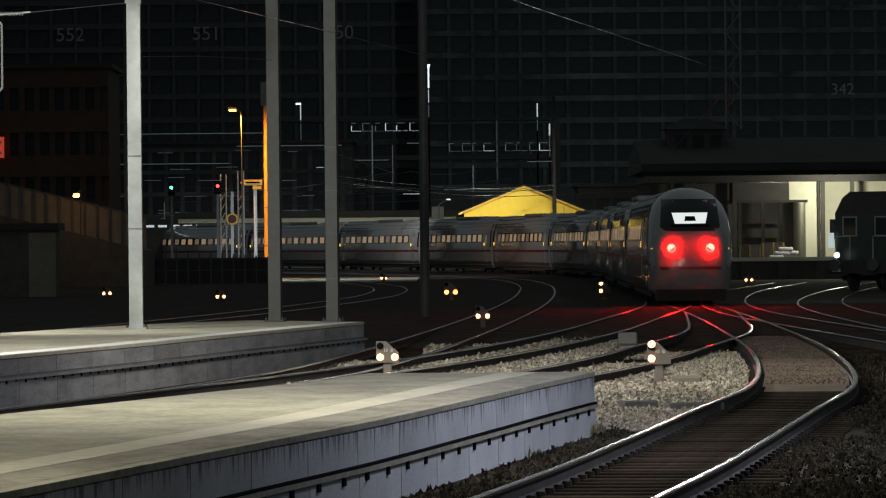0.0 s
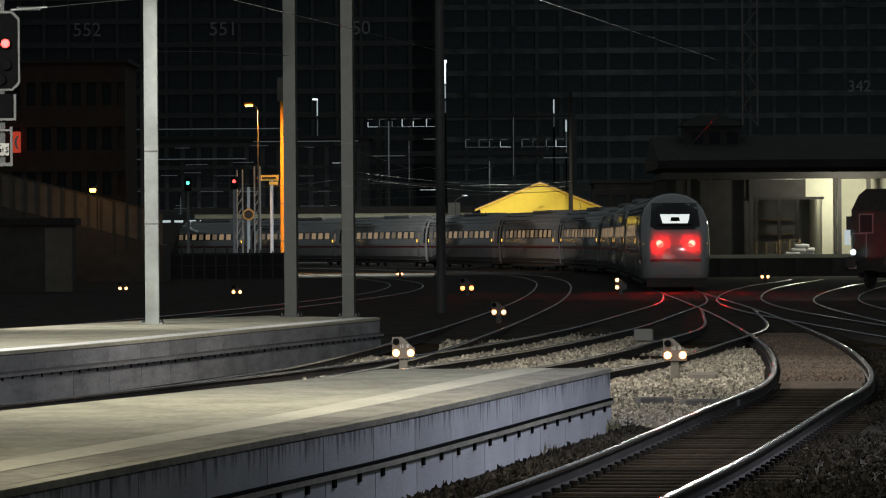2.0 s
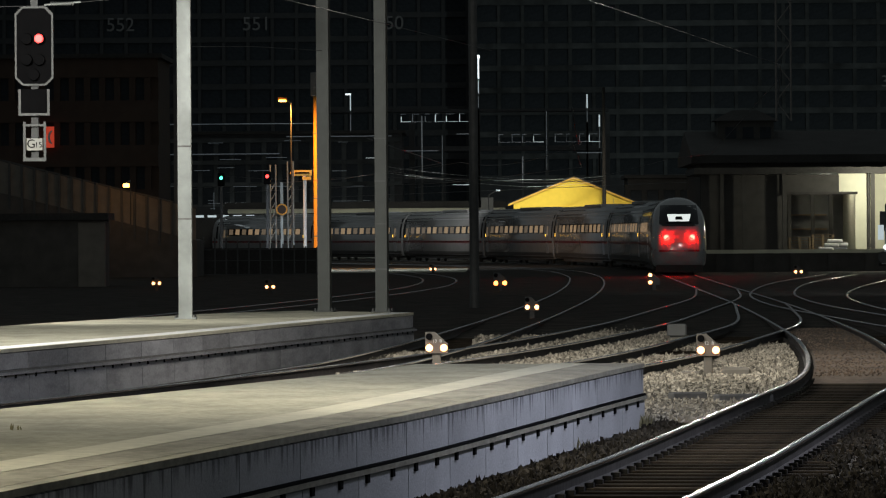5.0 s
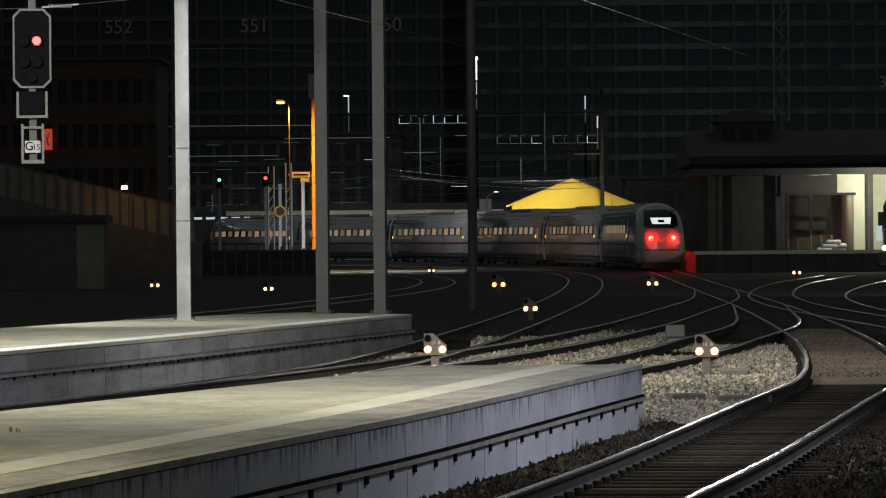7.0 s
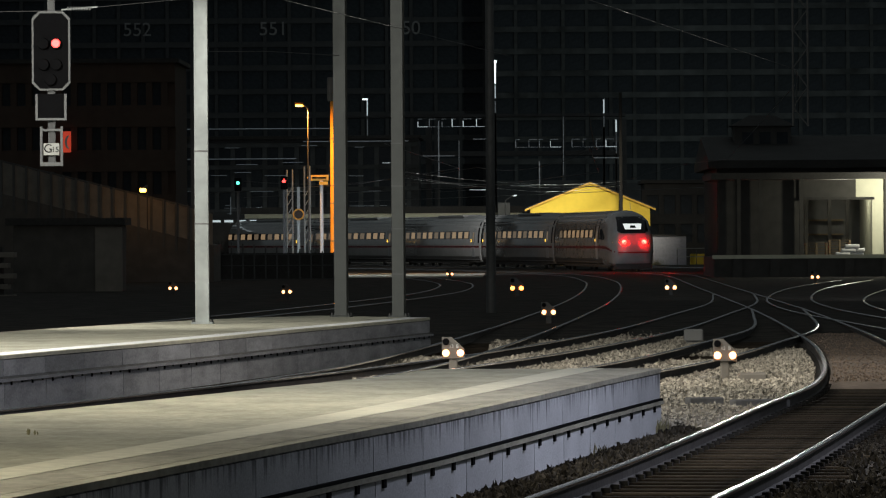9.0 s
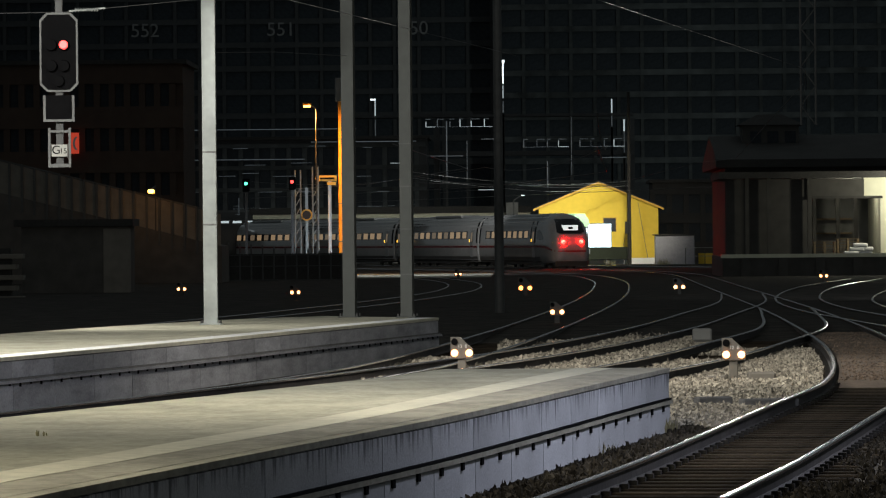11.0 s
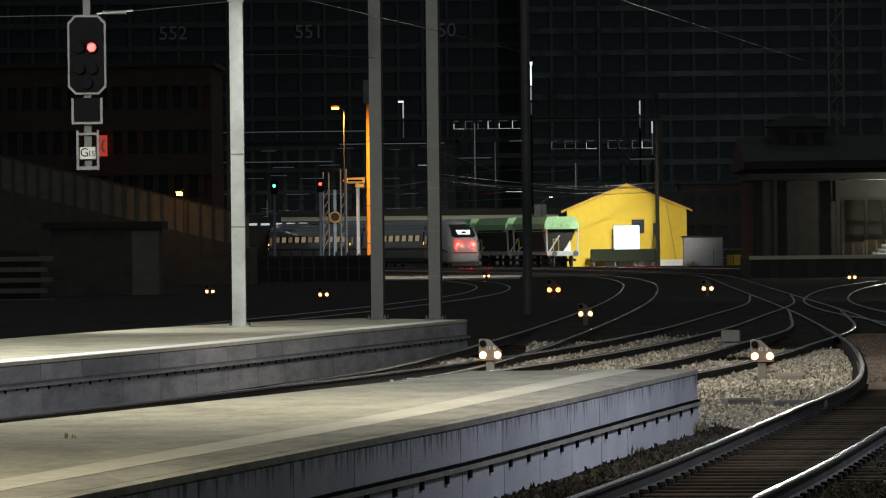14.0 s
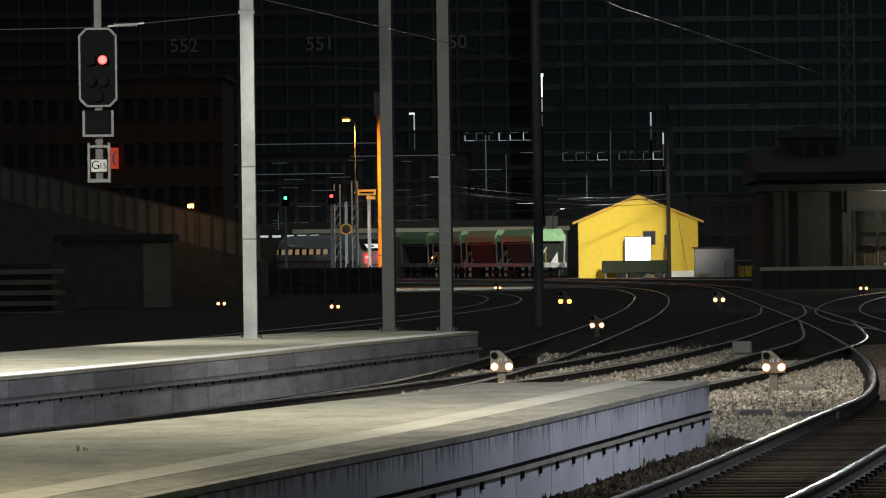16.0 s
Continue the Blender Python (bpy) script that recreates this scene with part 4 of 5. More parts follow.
# ---- goods locomotive ----
def locomotive():
    l = thing("shunting_locomotive", "dark standing locomotive with sloped cab roof and grimy windows", "locomotive", pose(17.0, 193.0, 0, 0, 0, -33))
    part("cab", loft([[(-1.35, y, 1.2), (1.35, y, 1.2), (1.4, y, 3.1), (-1.4, y, 3.1)] for y in (0, 9)]), LOCO, l, "dark green cab walls")
    part("roof", loft([[(-1.42, y, 3.1), (1.42, y, 3.1), (1.15, y + e, 3.75), (0.8, y + e, 4.0), (-0.8, y + e, 4.0), (-1.15, y + e, 3.75)] for y, e in ((0, 0.15), (9, -0.15))]), UNDER, l, "sooty chamfered roof")
    for x in (-1.0, 0.45):
        w = part("window", boxes((x, x + 0.55, -0.02, 0.02, 2.25, 2.95)), GLASS_DARK, l)
        part("window_frame", boxes((x - 0.05, x, -0.03, 0.02, 2.2, 3.0), (x + 0.55, x + 0.6, -0.03, 0.02, 2.2, 3.0), (x, x + 0.55, -0.03, 0.02, 2.2, 2.25), (x, x + 0.55, -0.03, 0.02, 2.95, 3.0)), POLE, w)
    part("door", boxes((-0.32, 0.32, -0.025, 0, 1.25, 3.0)), LOCO, l)
    part("side_window", boxes((-1.43, -1.38, 0.6, 1.5, 2.2, 2.95)), GLASS_DARK, l)
    part("mirror", boxes((-1.75, -1.5, 0.2, 0.24, 2.1, 2.9)), DARK_STEEL, l)
    part("frame", rounded(-1.4, 1.4, -0.5, 10, 0.75, 1.2, 0.03), UNDER, l)
    part("buffer_beam", rounded(-1.38, 1.38, -0.62, -0.48, 0.7, 1.25, 0.02), UNDER, l, "sooty buffer beam")
    for x in (-0.87, 0.87):
        part("buffer", rods(((x, -0.6, 1.05), (x, -1.05, 1.05), 0.1), ((x, -1.05, 1.05), (x, -1.12, 1.05), 0.24, None, 16)), DARK_STEEL, l)
        part("handrail", rods(((x * 1.35, -0.4, 1.2), (x * 1.35, -0.4, 2.2), 0.025), ((x * 0.6, -0.4, 1.2), (x * 0.6, -0.4, 2.2), 0.025), ((x * 1.35, -0.4, 2.2), (x * 0.6, -0.4, 2.2), 0.025)), POLE, l)
    part("lamp", rods(((-1.05, -0.5, 1.45), (-1.05, -0.62, 1.45), 0.12, 0.10, 14)), GLOW_TUBE, l, "lit white marker lamp")
    part("step_lamp", boxes((-1.62, -1.40, -0.2, -0.1, 1.75, 2.35)), GLOW_DIM, l, "lit white side lamp")
    part("number_bar", boxes((-1.2, -0.85, -0.64, -0.622, 0.78, 1.16)), WHITE_PAINT, l, "white plate")
    for y in (1.6, 7.6):
        bogie(l, y)
    return l


locomotive()


# ---- goods on the dock ----
def pallet_stack(x, y, n, m=1.0):
    p = thing("pallet_stack", "stack of worn wooden pallets on the dock", "pallets", pose(x, y, 1.05), "dock pallets")
    for k in range(n):
        z = k * 0.15
        for j in range(5):
            part("board", boxes((-0.6, 0.6, -0.4 + j * 0.17, -0.3 + j * 0.17, z + 0.11, z + 0.135)), WOOD, p)
        for xx in (-0.55, 0.0, 0.55):
            part("block", boxes((xx - 0.05, xx + 0.05, -0.4, 0.4, z, z + 0.11)), WOOD, p)


pallet_stack(16.6, 260.0, 5)
pallet_stack(17.9, 260.6, 6)
sacks = thing("sack_pile", "slumped pile of pale sacks on the dock", "sacks", pose(18.4, 259.6, 1.05))
for k, (x, y, z) in enumerate(((-0.4, 0, 0), (0.35, 0.1, 0), (-0.1, 0, 0.2), (0.4, 0.05, 0.22), (0.1, 0, 0.42))):
    s_ = part("sack", rounded(x - 0.4, x + 0.4, y - 0.25, y + 0.25, z, z + 0.22, 0.08, 3), WHITE_PAINT, sacks, smooth=True)

# ---- buildings behind ----
def window_block(name, label, x0, x1, y, z0, storeys, pitch_x, pitch_z, wall, trim, lit, seed, depth=12.0, band=0.7):
    """A facade with a real grid of piers, spandrels and recessed panes."""
    rnd = random.Random(seed)
    b = thing(name, label, "building", pose(0, 0, 0))
    z1 = z0 + storeys * pitch_z
    part("wall", boxes((x0, x1, y + 0.5, y + depth, -0.25, z1 + 0.6)), wall, b)
    if z0 > 0:
        part("lower_wall", boxes((x0, x1, y, y + 0.5, -0.25, z0)), wall, b)
    part("roof", boxes((x0 - 0.3, x1 + 0.3, y - 0.3, y + depth + 0.3, z1 + 0.6, z1 + 0.9)), UNDER, b)
    n = int((x1 - x0) / pitch_x)
    pier = mesh_of("pier", boxes((-0.22, 0.22, y + 0.05, y + 0.5, z0, z1)), trim)
    pane = mesh_of("window", boxes((-pitch_x / 2 + 0.25, pitch_x / 2 - 0.25, y + 0.42, y + 0.49, band / 2 + 0.02, pitch_z - band / 2 - 0.02)), FAR_GLASS)
    glow = mesh_of("window", boxes((-pitch_x / 2 + 0.25, pitch_x / 2 - 0.25, y + 0.42, y + 0.49, band / 2 + 0.02, pitch_z - band / 2 - 0.02)), GLOW_FAINT)
    for r in range(storeys + 1):
        z = z0 + r * pitch_z
        part("spandrel", boxes((x0, x1, y, y + 0.5, max(z - band / 2, z0), z + band / 2)), trim, b)
    for c_ in range(n + 1):
        ob = new("pier", pier)
        ob.parent, ob.matrix_basis = b, pose(x0 + c_ * pitch_x, 0, 0)
    for r in range(storeys):
        for c_ in range(n):
            ob = new("window", glow if rnd.random() < lit else pane)
            ob.parent, ob.matrix_basis = b, pose(x0 + (c_ + 0.5) * pitch_x, 0, z0 + r * pitch_z)
    return b


tall = window_block("office_tower", "long dark office block with rows of square windows", -2.0, 92.0, 600.0, 9.0, 10, 2.96, 2.75, FACADE, FACADE_TRIM, 0.0, 4)
lettering("342", 2.0, SIGN_GREY, tall, pose(50.1, 599.9, 20.75, 90, 0, 0), "faint grey number")
left_block = window_block("office_block", "dim office block with numbered bays", -96.0, -1.9, 610.0, 6.0, 10, 3.1, 3.0, FACADE, FACADE, 0.0, 6)
for body_, x in (("552", -47.1), ("551", -29.8), ("550", -12.9)):
    lettering(body_, 2.45, SIGN_GREY, left_block, pose(x, 609.9, 28.9, 90, 0, 0), "faint grey number")
window_block("brown_building", "brown brick office building with dark windows", -46.0, -23.2, 334.0, 4.6, 3, 1.05, 3.1, BROWN, BROWN, 0.0, 8, band=1.5)
wing = window_block("station_wing", "dim low glazed building behind the yard", -34.0, -9.0, 480.0, 5.0, 3, 1.6, 2.2, FACADE, FACADE_TRIM, 0.0, 9, band=0.4)

window_block("yard_building", "low dark building behind the yellow house", 12.2, 32.0, 432.0, 1.2, 2, 1.5, 2.6, UNDER, UNDER, 0.0, 14, band=0.9)

# random thin bars whose glow stands in for light on railings
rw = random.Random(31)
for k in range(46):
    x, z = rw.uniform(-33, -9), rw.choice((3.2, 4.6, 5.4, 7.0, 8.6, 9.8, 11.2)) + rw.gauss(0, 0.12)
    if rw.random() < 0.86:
        part("glow_rail", boxes((x, x + rw.uniform(0.4, 2.4), 479.3, 479.4, z, z + 0.04)), GLOW_FAINT if rw.random() < 0.85 else GLOW_DIM, wing)
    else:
        part("glow_post", boxes((x, x + 0.06, 479.3, 479.4, z, z + rw.uniform(0.6, 2.2))), GLOW_FAINT, wing)
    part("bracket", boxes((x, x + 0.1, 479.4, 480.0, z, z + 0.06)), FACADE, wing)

# eaves edges, their light given as emission
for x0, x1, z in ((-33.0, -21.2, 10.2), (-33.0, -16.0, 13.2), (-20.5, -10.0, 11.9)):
    part("eaves_line", boxes((x0, x1, 479.2, 479.4, z, z + 0.07)), GLOW_FAINT, wing, "long eaves edge, its faint light a glow")
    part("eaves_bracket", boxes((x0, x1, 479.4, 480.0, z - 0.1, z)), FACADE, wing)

# glazed footbridge; frames and handrails glow in place of light falling on them
br = thing("glazed_bridge", "high glazed walkway with frames glowing as if lit", "walkway", pose(0, 492, 0))
part("deck", boxes((-17, 12, 0, 3, 10.6, 11.1)), FACADE, br)
part("roof", boxes((-17, 12, 0, 3, 14.6, 14.9)), FACADE, br)
rb = random.Random(12)
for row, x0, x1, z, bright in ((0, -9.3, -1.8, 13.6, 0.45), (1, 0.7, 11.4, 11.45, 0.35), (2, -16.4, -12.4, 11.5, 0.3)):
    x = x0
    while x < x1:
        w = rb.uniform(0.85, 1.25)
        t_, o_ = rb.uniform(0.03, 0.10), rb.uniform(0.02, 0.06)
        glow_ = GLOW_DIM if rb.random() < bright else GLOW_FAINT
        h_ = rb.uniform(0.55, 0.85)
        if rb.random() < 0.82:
            part("glow_frame", boxes((x, x + t_, -0.1, 0, z, z + h_), (x + t_, x + w, -0.1, 0, z, z + o_)), glow_, br)
            part("glow_head", boxes((x, x + w * rb.uniform(0.3, 1.0), -0.12, -0.1, z + 0.78, z + 0.83)), GLOW_FAINT, br)
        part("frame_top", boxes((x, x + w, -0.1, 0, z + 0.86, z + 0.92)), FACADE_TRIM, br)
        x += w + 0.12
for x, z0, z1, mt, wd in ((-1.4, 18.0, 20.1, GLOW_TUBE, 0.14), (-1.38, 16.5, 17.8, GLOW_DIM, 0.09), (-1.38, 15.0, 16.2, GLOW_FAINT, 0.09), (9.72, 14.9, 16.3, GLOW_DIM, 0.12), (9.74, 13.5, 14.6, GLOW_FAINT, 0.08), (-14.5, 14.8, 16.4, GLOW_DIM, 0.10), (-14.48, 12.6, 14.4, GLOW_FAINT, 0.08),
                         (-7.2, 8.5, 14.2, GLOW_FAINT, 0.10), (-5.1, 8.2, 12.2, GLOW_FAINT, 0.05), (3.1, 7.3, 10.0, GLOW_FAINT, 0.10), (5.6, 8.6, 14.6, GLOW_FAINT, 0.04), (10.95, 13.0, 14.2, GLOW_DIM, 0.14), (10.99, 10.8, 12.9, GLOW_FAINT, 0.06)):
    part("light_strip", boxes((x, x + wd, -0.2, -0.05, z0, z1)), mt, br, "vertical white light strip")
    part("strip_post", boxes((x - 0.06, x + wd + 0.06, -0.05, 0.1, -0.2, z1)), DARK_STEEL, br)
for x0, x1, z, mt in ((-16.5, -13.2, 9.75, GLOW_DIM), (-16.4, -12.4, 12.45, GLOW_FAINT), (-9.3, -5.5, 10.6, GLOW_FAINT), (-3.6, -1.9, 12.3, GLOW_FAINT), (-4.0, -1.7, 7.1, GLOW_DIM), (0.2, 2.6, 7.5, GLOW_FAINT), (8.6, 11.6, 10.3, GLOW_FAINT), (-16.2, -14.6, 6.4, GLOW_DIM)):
    part("rail_strip", boxes((x0, x1, -0.12, -0.02, z, z + 0.07)), mt, br, "thin handrail that glows as if lit")
part("lamp_arm", boxes((-14.95, -14.4, -0.2, -0.05, 16.4, 16.56)), GLOW_TUBE, br, "lit lamp arm")
part("strip_head", boxes((-1.46, -1.16, -0.3, -0.05, 20.1, 20.4)), GLOW_TUBE, br)
for x in (-8.5, 11.5):
    part("pillar", boxes((x, x + 0.6, 0.5, 2.5, -0.2, 14.3)), FACADE, br)

# long low roof behind the wagons
lr = thing("low_warehouse", "long low pale warehouse behind the wagons", "building", pose(0, 0, 0))
part("wall", boxes((-24, 1.0, 440, 452, -0.2, 4.3)), WALL_GREY, lr)
part("fascia", boxes((-24.2, 1.2, 439.4, 440, 4.1, 4.5)), WALL_WHITE, lr, "pale roof edge")
part("roof", boxes((-24.5, 1.4, 439, 453, 4.5, 5.1)), UNDER, lr)
part("chimney", boxes((-1.0, 0.1, 437.4, 438.9, -0.2, 5.4)), WALL_GREY, lr, "square grey chimney")
sh = thing("street_lamp", "slim lamp with lit white head behind the wagons", "lamp", pose(-0.3, 412, -0.2))
part("pole", rods(((0, 0, 0), (0, 0, 5.6), 0.06), ((0, 0, 5.6), (0.7, 0, 6.0), 0.04)), DARK_STEEL, sh)
part("head", rounded(0.62, 1.0, -0.15, 0.15, 5.97, 6.06, 0.03), GLOW_TUBE, sh, "lit lamp head")

# ---- ramp wall and yard on the side ----
def ramp():
    r = thing("ramp_wall", "sloping ramp with pale parapet panels and dark posts", "wall", pose(0, 0, 0))
    x0, x1, z0, z1, y = -31.0, -15.4, 7.5, 3.6, 250.0
    zt = lambda x: z0 + (z1 - z0) * (x - x0) / (x1 - x0)
    part("retaining_wall", loft([[(x0, yy, -0.25), (x1, yy, -0.25), (x1, yy, zt(x1) - 1.75), (x0, yy, zt(x0) - 1.75)] for yy in (y, y + 6)]), RAMP_WALL, r, "dark retaining wall")
    n = 24
    for k in range(n):
        a, b = x0 + (x1 - x0) * k / n, x0 + (x1 - x0) * (k + 1) / n
        part("parapet_panel", loft([[(a + 0.05, yy, zt(a) - 1.74), (b - 0.05, yy, zt(b) - 1.74), (b - 0.05, yy, zt(b) - 0.1), (a + 0.05, yy, zt(a) - 0.1)] for yy in (y + 0.1, y + 0.2)]), PARAPET, r)
        part("post", boxes((a - 0.06, a + 0.06, y - 0.05, y + 0.1, zt(a) - 2.5, zt(a))), DARK_STEEL, r)
    part("coping", loft([[(x0, yy, zt(x0) - 0.09), (x1, yy, zt(x1) - 0.09), (x1, yy, zt(x1)), (x0, yy, zt(x0))] for yy in (y + 0.05, y + 0.25)]), DARK_STEEL, r)
    wl = part("wall_lamp", rounded(-19.03, -18.72, y - 2.55, y - 2.3, 4.62, 4.82, 0.03), GLOW_SODIUM, r, "small sodium wall lamp")
    part("lamp_arm", rods(((-18.85, y - 2.4, 4.85), (-18.85, y + 0.1, 5.0), 0.03), ((-18.85, y + 0.1, 5.0), (-18.85, y + 0.1, 2.0), 0.03)), DARK_STEEL, wl)


ramp()
hut = thing("relay_hut", "low dark equipment hut with flat roof", "hut", pose(-18.6, 205, -0.2))
part("wall", rounded(-2.6, 2.0, 0, 3, 0, 3.0, 0.03), RAMP_WALL, hut)
part("roof", boxes((-2.9, 2.2, -0.3, 3.3, 3.0, 3.3)), UNDER, hut)
part("corner_pier", rounded(0.9, 2.05, -0.08, 0.4, 0, 2.9, 0.03), PARAPET, hut, "paler corner pier")
st = thing("plank_stack", "layered stack of pale concrete slabs", "slabs", pose(-21.5, 190, -0.2))
for k in range(5):
    part("slab", rounded(-1.8, 1.9 - 0.25 * (k % 2), 0, 1.0, k * 0.42, k * 0.42 + 0.2, 0.02), PARAPET, st)
    part("spacer", boxes((-1.5, 1.4, 0.2, 0.8, k * 0.42 + 0.2, k * 0.42 + 0.42)), UNDER, st)
fb = thing("yard_fence", "dark mesh fence with posts beside the track", "fence", pose(0, 262, -0.2))
for k in range(13):
    x = -16.4 + k * 0.62
    part("post", boxes((x - 0.04, x + 0.04, 0, 0.08, 0, 2.3 - 0.06 * k)), DARK_STEEL, fb)
for z in (0.15, 0.9, 1.5):
    part("rail", boxes((-16.4, -8.96, 0.02, 0.06, z, z + 0.05)), DARK_STEEL, fb)
part("mesh_panel", boxes((-16.4, -8.96, 0.1, 0.14, 0, 1.6)), UNDER, fb)

# orange mast, street lamp, way sign
om = thing("orange_mast", "tall mast coloured orange for the street lamp's light", "mast", pose(-11.15, 304.5, -0.2))
# the shaft's orange is the sodium light, put into its colour
part("shaft", rods(((0, 0, 0), (0, 0, 12.0), 0.19, 0.15, 14)), SIGN_ORANGE, om)
part("insulator_box", rounded(-0.32, 0.12, -0.2, 0.2, 11.1, 12.6, 0.04), WALL_GREY, om)
for z in (2.2, 4.6, 8.7):
    part("band", rods(((0, 0, z), (0, 0, z + 0.06), 0.2, None, 14)), LEDGE, om)
sl = thing("street_lamp", "sodium street lamp glowing orange on a thin pole", "lamp", pose(-12.5, 299.6, 0.0))
part("pole", rods(((0, 0, -0.2), (0, 0, 10.3), 0.05, 0.04), ((0, 0, 10.3), (-0.35, 0, 10.62), 0.045)), DARK_STEEL, sl)
hd = part("head", loft([[(-0.85, -0.12, 10.55), (-0.3, -0.14, 10.5), (-0.28, -0.14, 10.66), (-0.8, -0.1, 10.7)], [(-0.85, 0.12, 10.55), (-0.3, 0.14, 10.5), (-0.28, 0.14, 10.66), (-0.8, 0.1, 10.7)]]), SIGN_ORANGE, sl)
part("bulb", rounded(-0.78, -0.32, -0.18, 0.1, 10.42, 10.545, 0.03), GLOW_SODIUM, hd, "glowing sodium lamp")
ws_ = thing("way_sign", "yellow arrow sign on a white post", "sign", pose(-11.7, 300.0, -0.2))
part("post", rods(((0, 0, 0), (0, 0, 6.3), 0.11, 0.11, 12)), WHITE_PAINT, ws_)
arm = part("arrow_board", loft([[(-0.75, y, 6.0), (0.45, y, 6.0), (0.45, y, 6.36), (-0.75, y, 6.36), (-0.92, y, 6.18)] for y in (-0.16, -0.12)]), SIGN_YELLOW, ws_, "yellow arrow board")
part("text_bar", boxes((-0.6, 0.3, -0.175, -0.162, 6.13, 6.23)), BLACK, arm)
part("lower_board", boxes((-0.15, 0.4, -0.16, -0.12, 5.75, 5.95)), SIGN_YELLOW, ws_)
rs = thing("round_sign", "dull orange disc sign on a grey lattice post", "sign", pose(-13.1, 299.0, -0.2))
part("post", boxes((-0.09, 0.09, -0.06, 0.06, 0, 5.6)), POLE, rs)
part("disc", rods(((0, -0.1, 3.9), (0, -0.14, 3.9), 0.36, None, 24)), SIGN_ORANGE, rs)
part("disc_face", rods(((0, -0.141, 3.9), (0, -0.15, 3.9), 0.27, None, 24)), BROWN, rs)
for x, z in ((-0.75, 5.1), (0.35, 5.3)):
    part("lattice", rods(((x, 0.6, 0), (x, 0.6, z + 1.6), 0.05), ((x + 0.35, 0.6, 0), (x + 0.35, 0.6, z + 1.6), 0.05), *[((x, 0.6, 2 + k * 0.6), (x + 0.35, 0.6, 2.6 + k * 0.6), 0.03) for k in range(6)]), POLE, rs)


def far_signal(x, y, z, glow, label):
    f = thing("colour_light_signal", label, "signal", pose(x, y, -0.2))
    part("post", boxes((-0.08, 0.08, 0, 0.12, 0, z + 0.5)), DARK_STEEL, f)
    part("head", rounded(-0.22, 0.22, -0.1, 0, z - 0.3, z + 0.5, 0.04), BLACK, f)
    part("lens", rods(((0, -0.1, z + 0.2), (0, -0.16, z + 0.2), 0.105, 0.09, 14)), glow, f, "glowing lens")


far_signal(-16.7, 296.0, 5.65, GLOW_GREEN, "dark signal showing a green light")
far_signal(-13.9, 297.0, 5.75, GLOW_SIGNAL_RED, "dark signal showing a red light")

# far parked train; the light on its roof edge is done as glowing strips
pt = thing("parked_train", "distant parked train, its bright roof edge a glow", "train", pose(0, 436, 0))
part("body", rounded(-30.0, -17.0, 0, 2.8, 0.3, 4.0, 0.4, 3), UNDER, pt, smooth=True)
for k in range(5):
    part("roof_glow", rounded(-27.0 + k * 1.15, -26.2 + k * 1.15, -0.05, 0.1, 3.75, 3.95, 0.02), GLOW_DIM, pt)
rd = thing("red_sign_panel", "red and white sign panel on the brown building", "sign", pose(-30.72, 333.4, 8.3))
part("panel", boxes((-0.28, 0.28, 0, 0.5, 0, 1.45)), SIGN_RED, rd)
crescent = lambda y: [(0.24 - 0.36 * math.sin(v), y, 0.7 + 0.5 * math.cos(v)) for v in np.linspace(0.3, 2.84, 10)] + [(0.27 - 0.24 * math.sin(v), y, 0.7 + 0.42 * math.cos(v)) for v in np.linspace(2.84, 0.3, 10)]
part("mark", loft([crescent(-0.02), crescent(0.0)]), WHITE_PAINT, rd, "pale curved mark")

# ---- overhead line ----
def wire(name, label, pts, r=0.012, sag=0.0, stuff=None):
    way = [Vector(pts[0])]
    for a, b in zip(pts, pts[1:]):
        a, b = Vector(a), Vector(b)
        way += [a.lerp(b, k / 8) - Vector((0, 0, sag * 4 * k / 8 * (1 - k / 8))) for k in range(1, 9)]
    rings = []
    for k, p in enumerate(way):
        q = (way[min(k + 1, len(way) - 1)] - way[max(k - 1, 0)]).to_track_quat("Y", "Z")
        rings.append([p + q @ Vector((r * math.cos(v * 1.2566), 0, r * math.sin(v * 1.2566))) for v in range(5)])
    return solid(name, loft(rings), stuff or WIRE, label, "cable")


def over(line, y0, y1, z, step=55.0):
    s0, s1 = (float(np.interp(v, line.pts[:, 1], line.s)) for v in (y0, y1))
    n = max(1, int((s1 - s0) / step))
    out = []
    for k in range(n + 1):
        s = s0 + (s1 - s0) * k / n
        p = line.side(s, 0.3 if k % 2 else -0.3)
        out.append((p.x, p.y, z))
    return out


CAT = "thin overhead line wire above the tracks"
wire("contact_wire", CAT, [(-1.8, 50.0, 5.75), (0.92, 67.0, 5.5), (5.9, 98.0, 5.5), (7.75, 130.0, 5.5)], 0.006)
wire("messenger_wire", CAT, [(7.75, 130.0, 6.2), (9.8, 215.0, 5.6)] + over(MAIN, 240, 380, 5.8), 0.009)
wire("contact_wire", CAT, over(TRACKS["branch"], 180, 380, 5.5), 0.018)
wire("messenger_wire", CAT, over(TRACKS["branch"], 180, 380, 6.8), 0.016, 0.6)
wire("contact_wire", CAT, over(TRACKS["outer"], 170, 350, 5.5), 0.018)
wire("contact_wire", CAT, over(TRACKS["wagon"], 335, 450, 5.6), 0.02)
wire("contact_wire", CAT, [(-5.1, 52.0, 5.35), (-3.5, 70.0, 5.66), (-1.9, 88.0, 5.95), (0.0, 118.0, 6.6)], 0.0045)
wire("span_wire", CAT, [(-14.0, 89.4, 6.36), (-8.4, 89.4, 6.40), (-5.86, 89.4, 6.62)], 0.008)
wire("span_wire", CAT, [(-5.6, 89.4, 5.62), (-4.6, 92.0, 5.72), (-3.4, 96.4, 5.80)], 0.006)
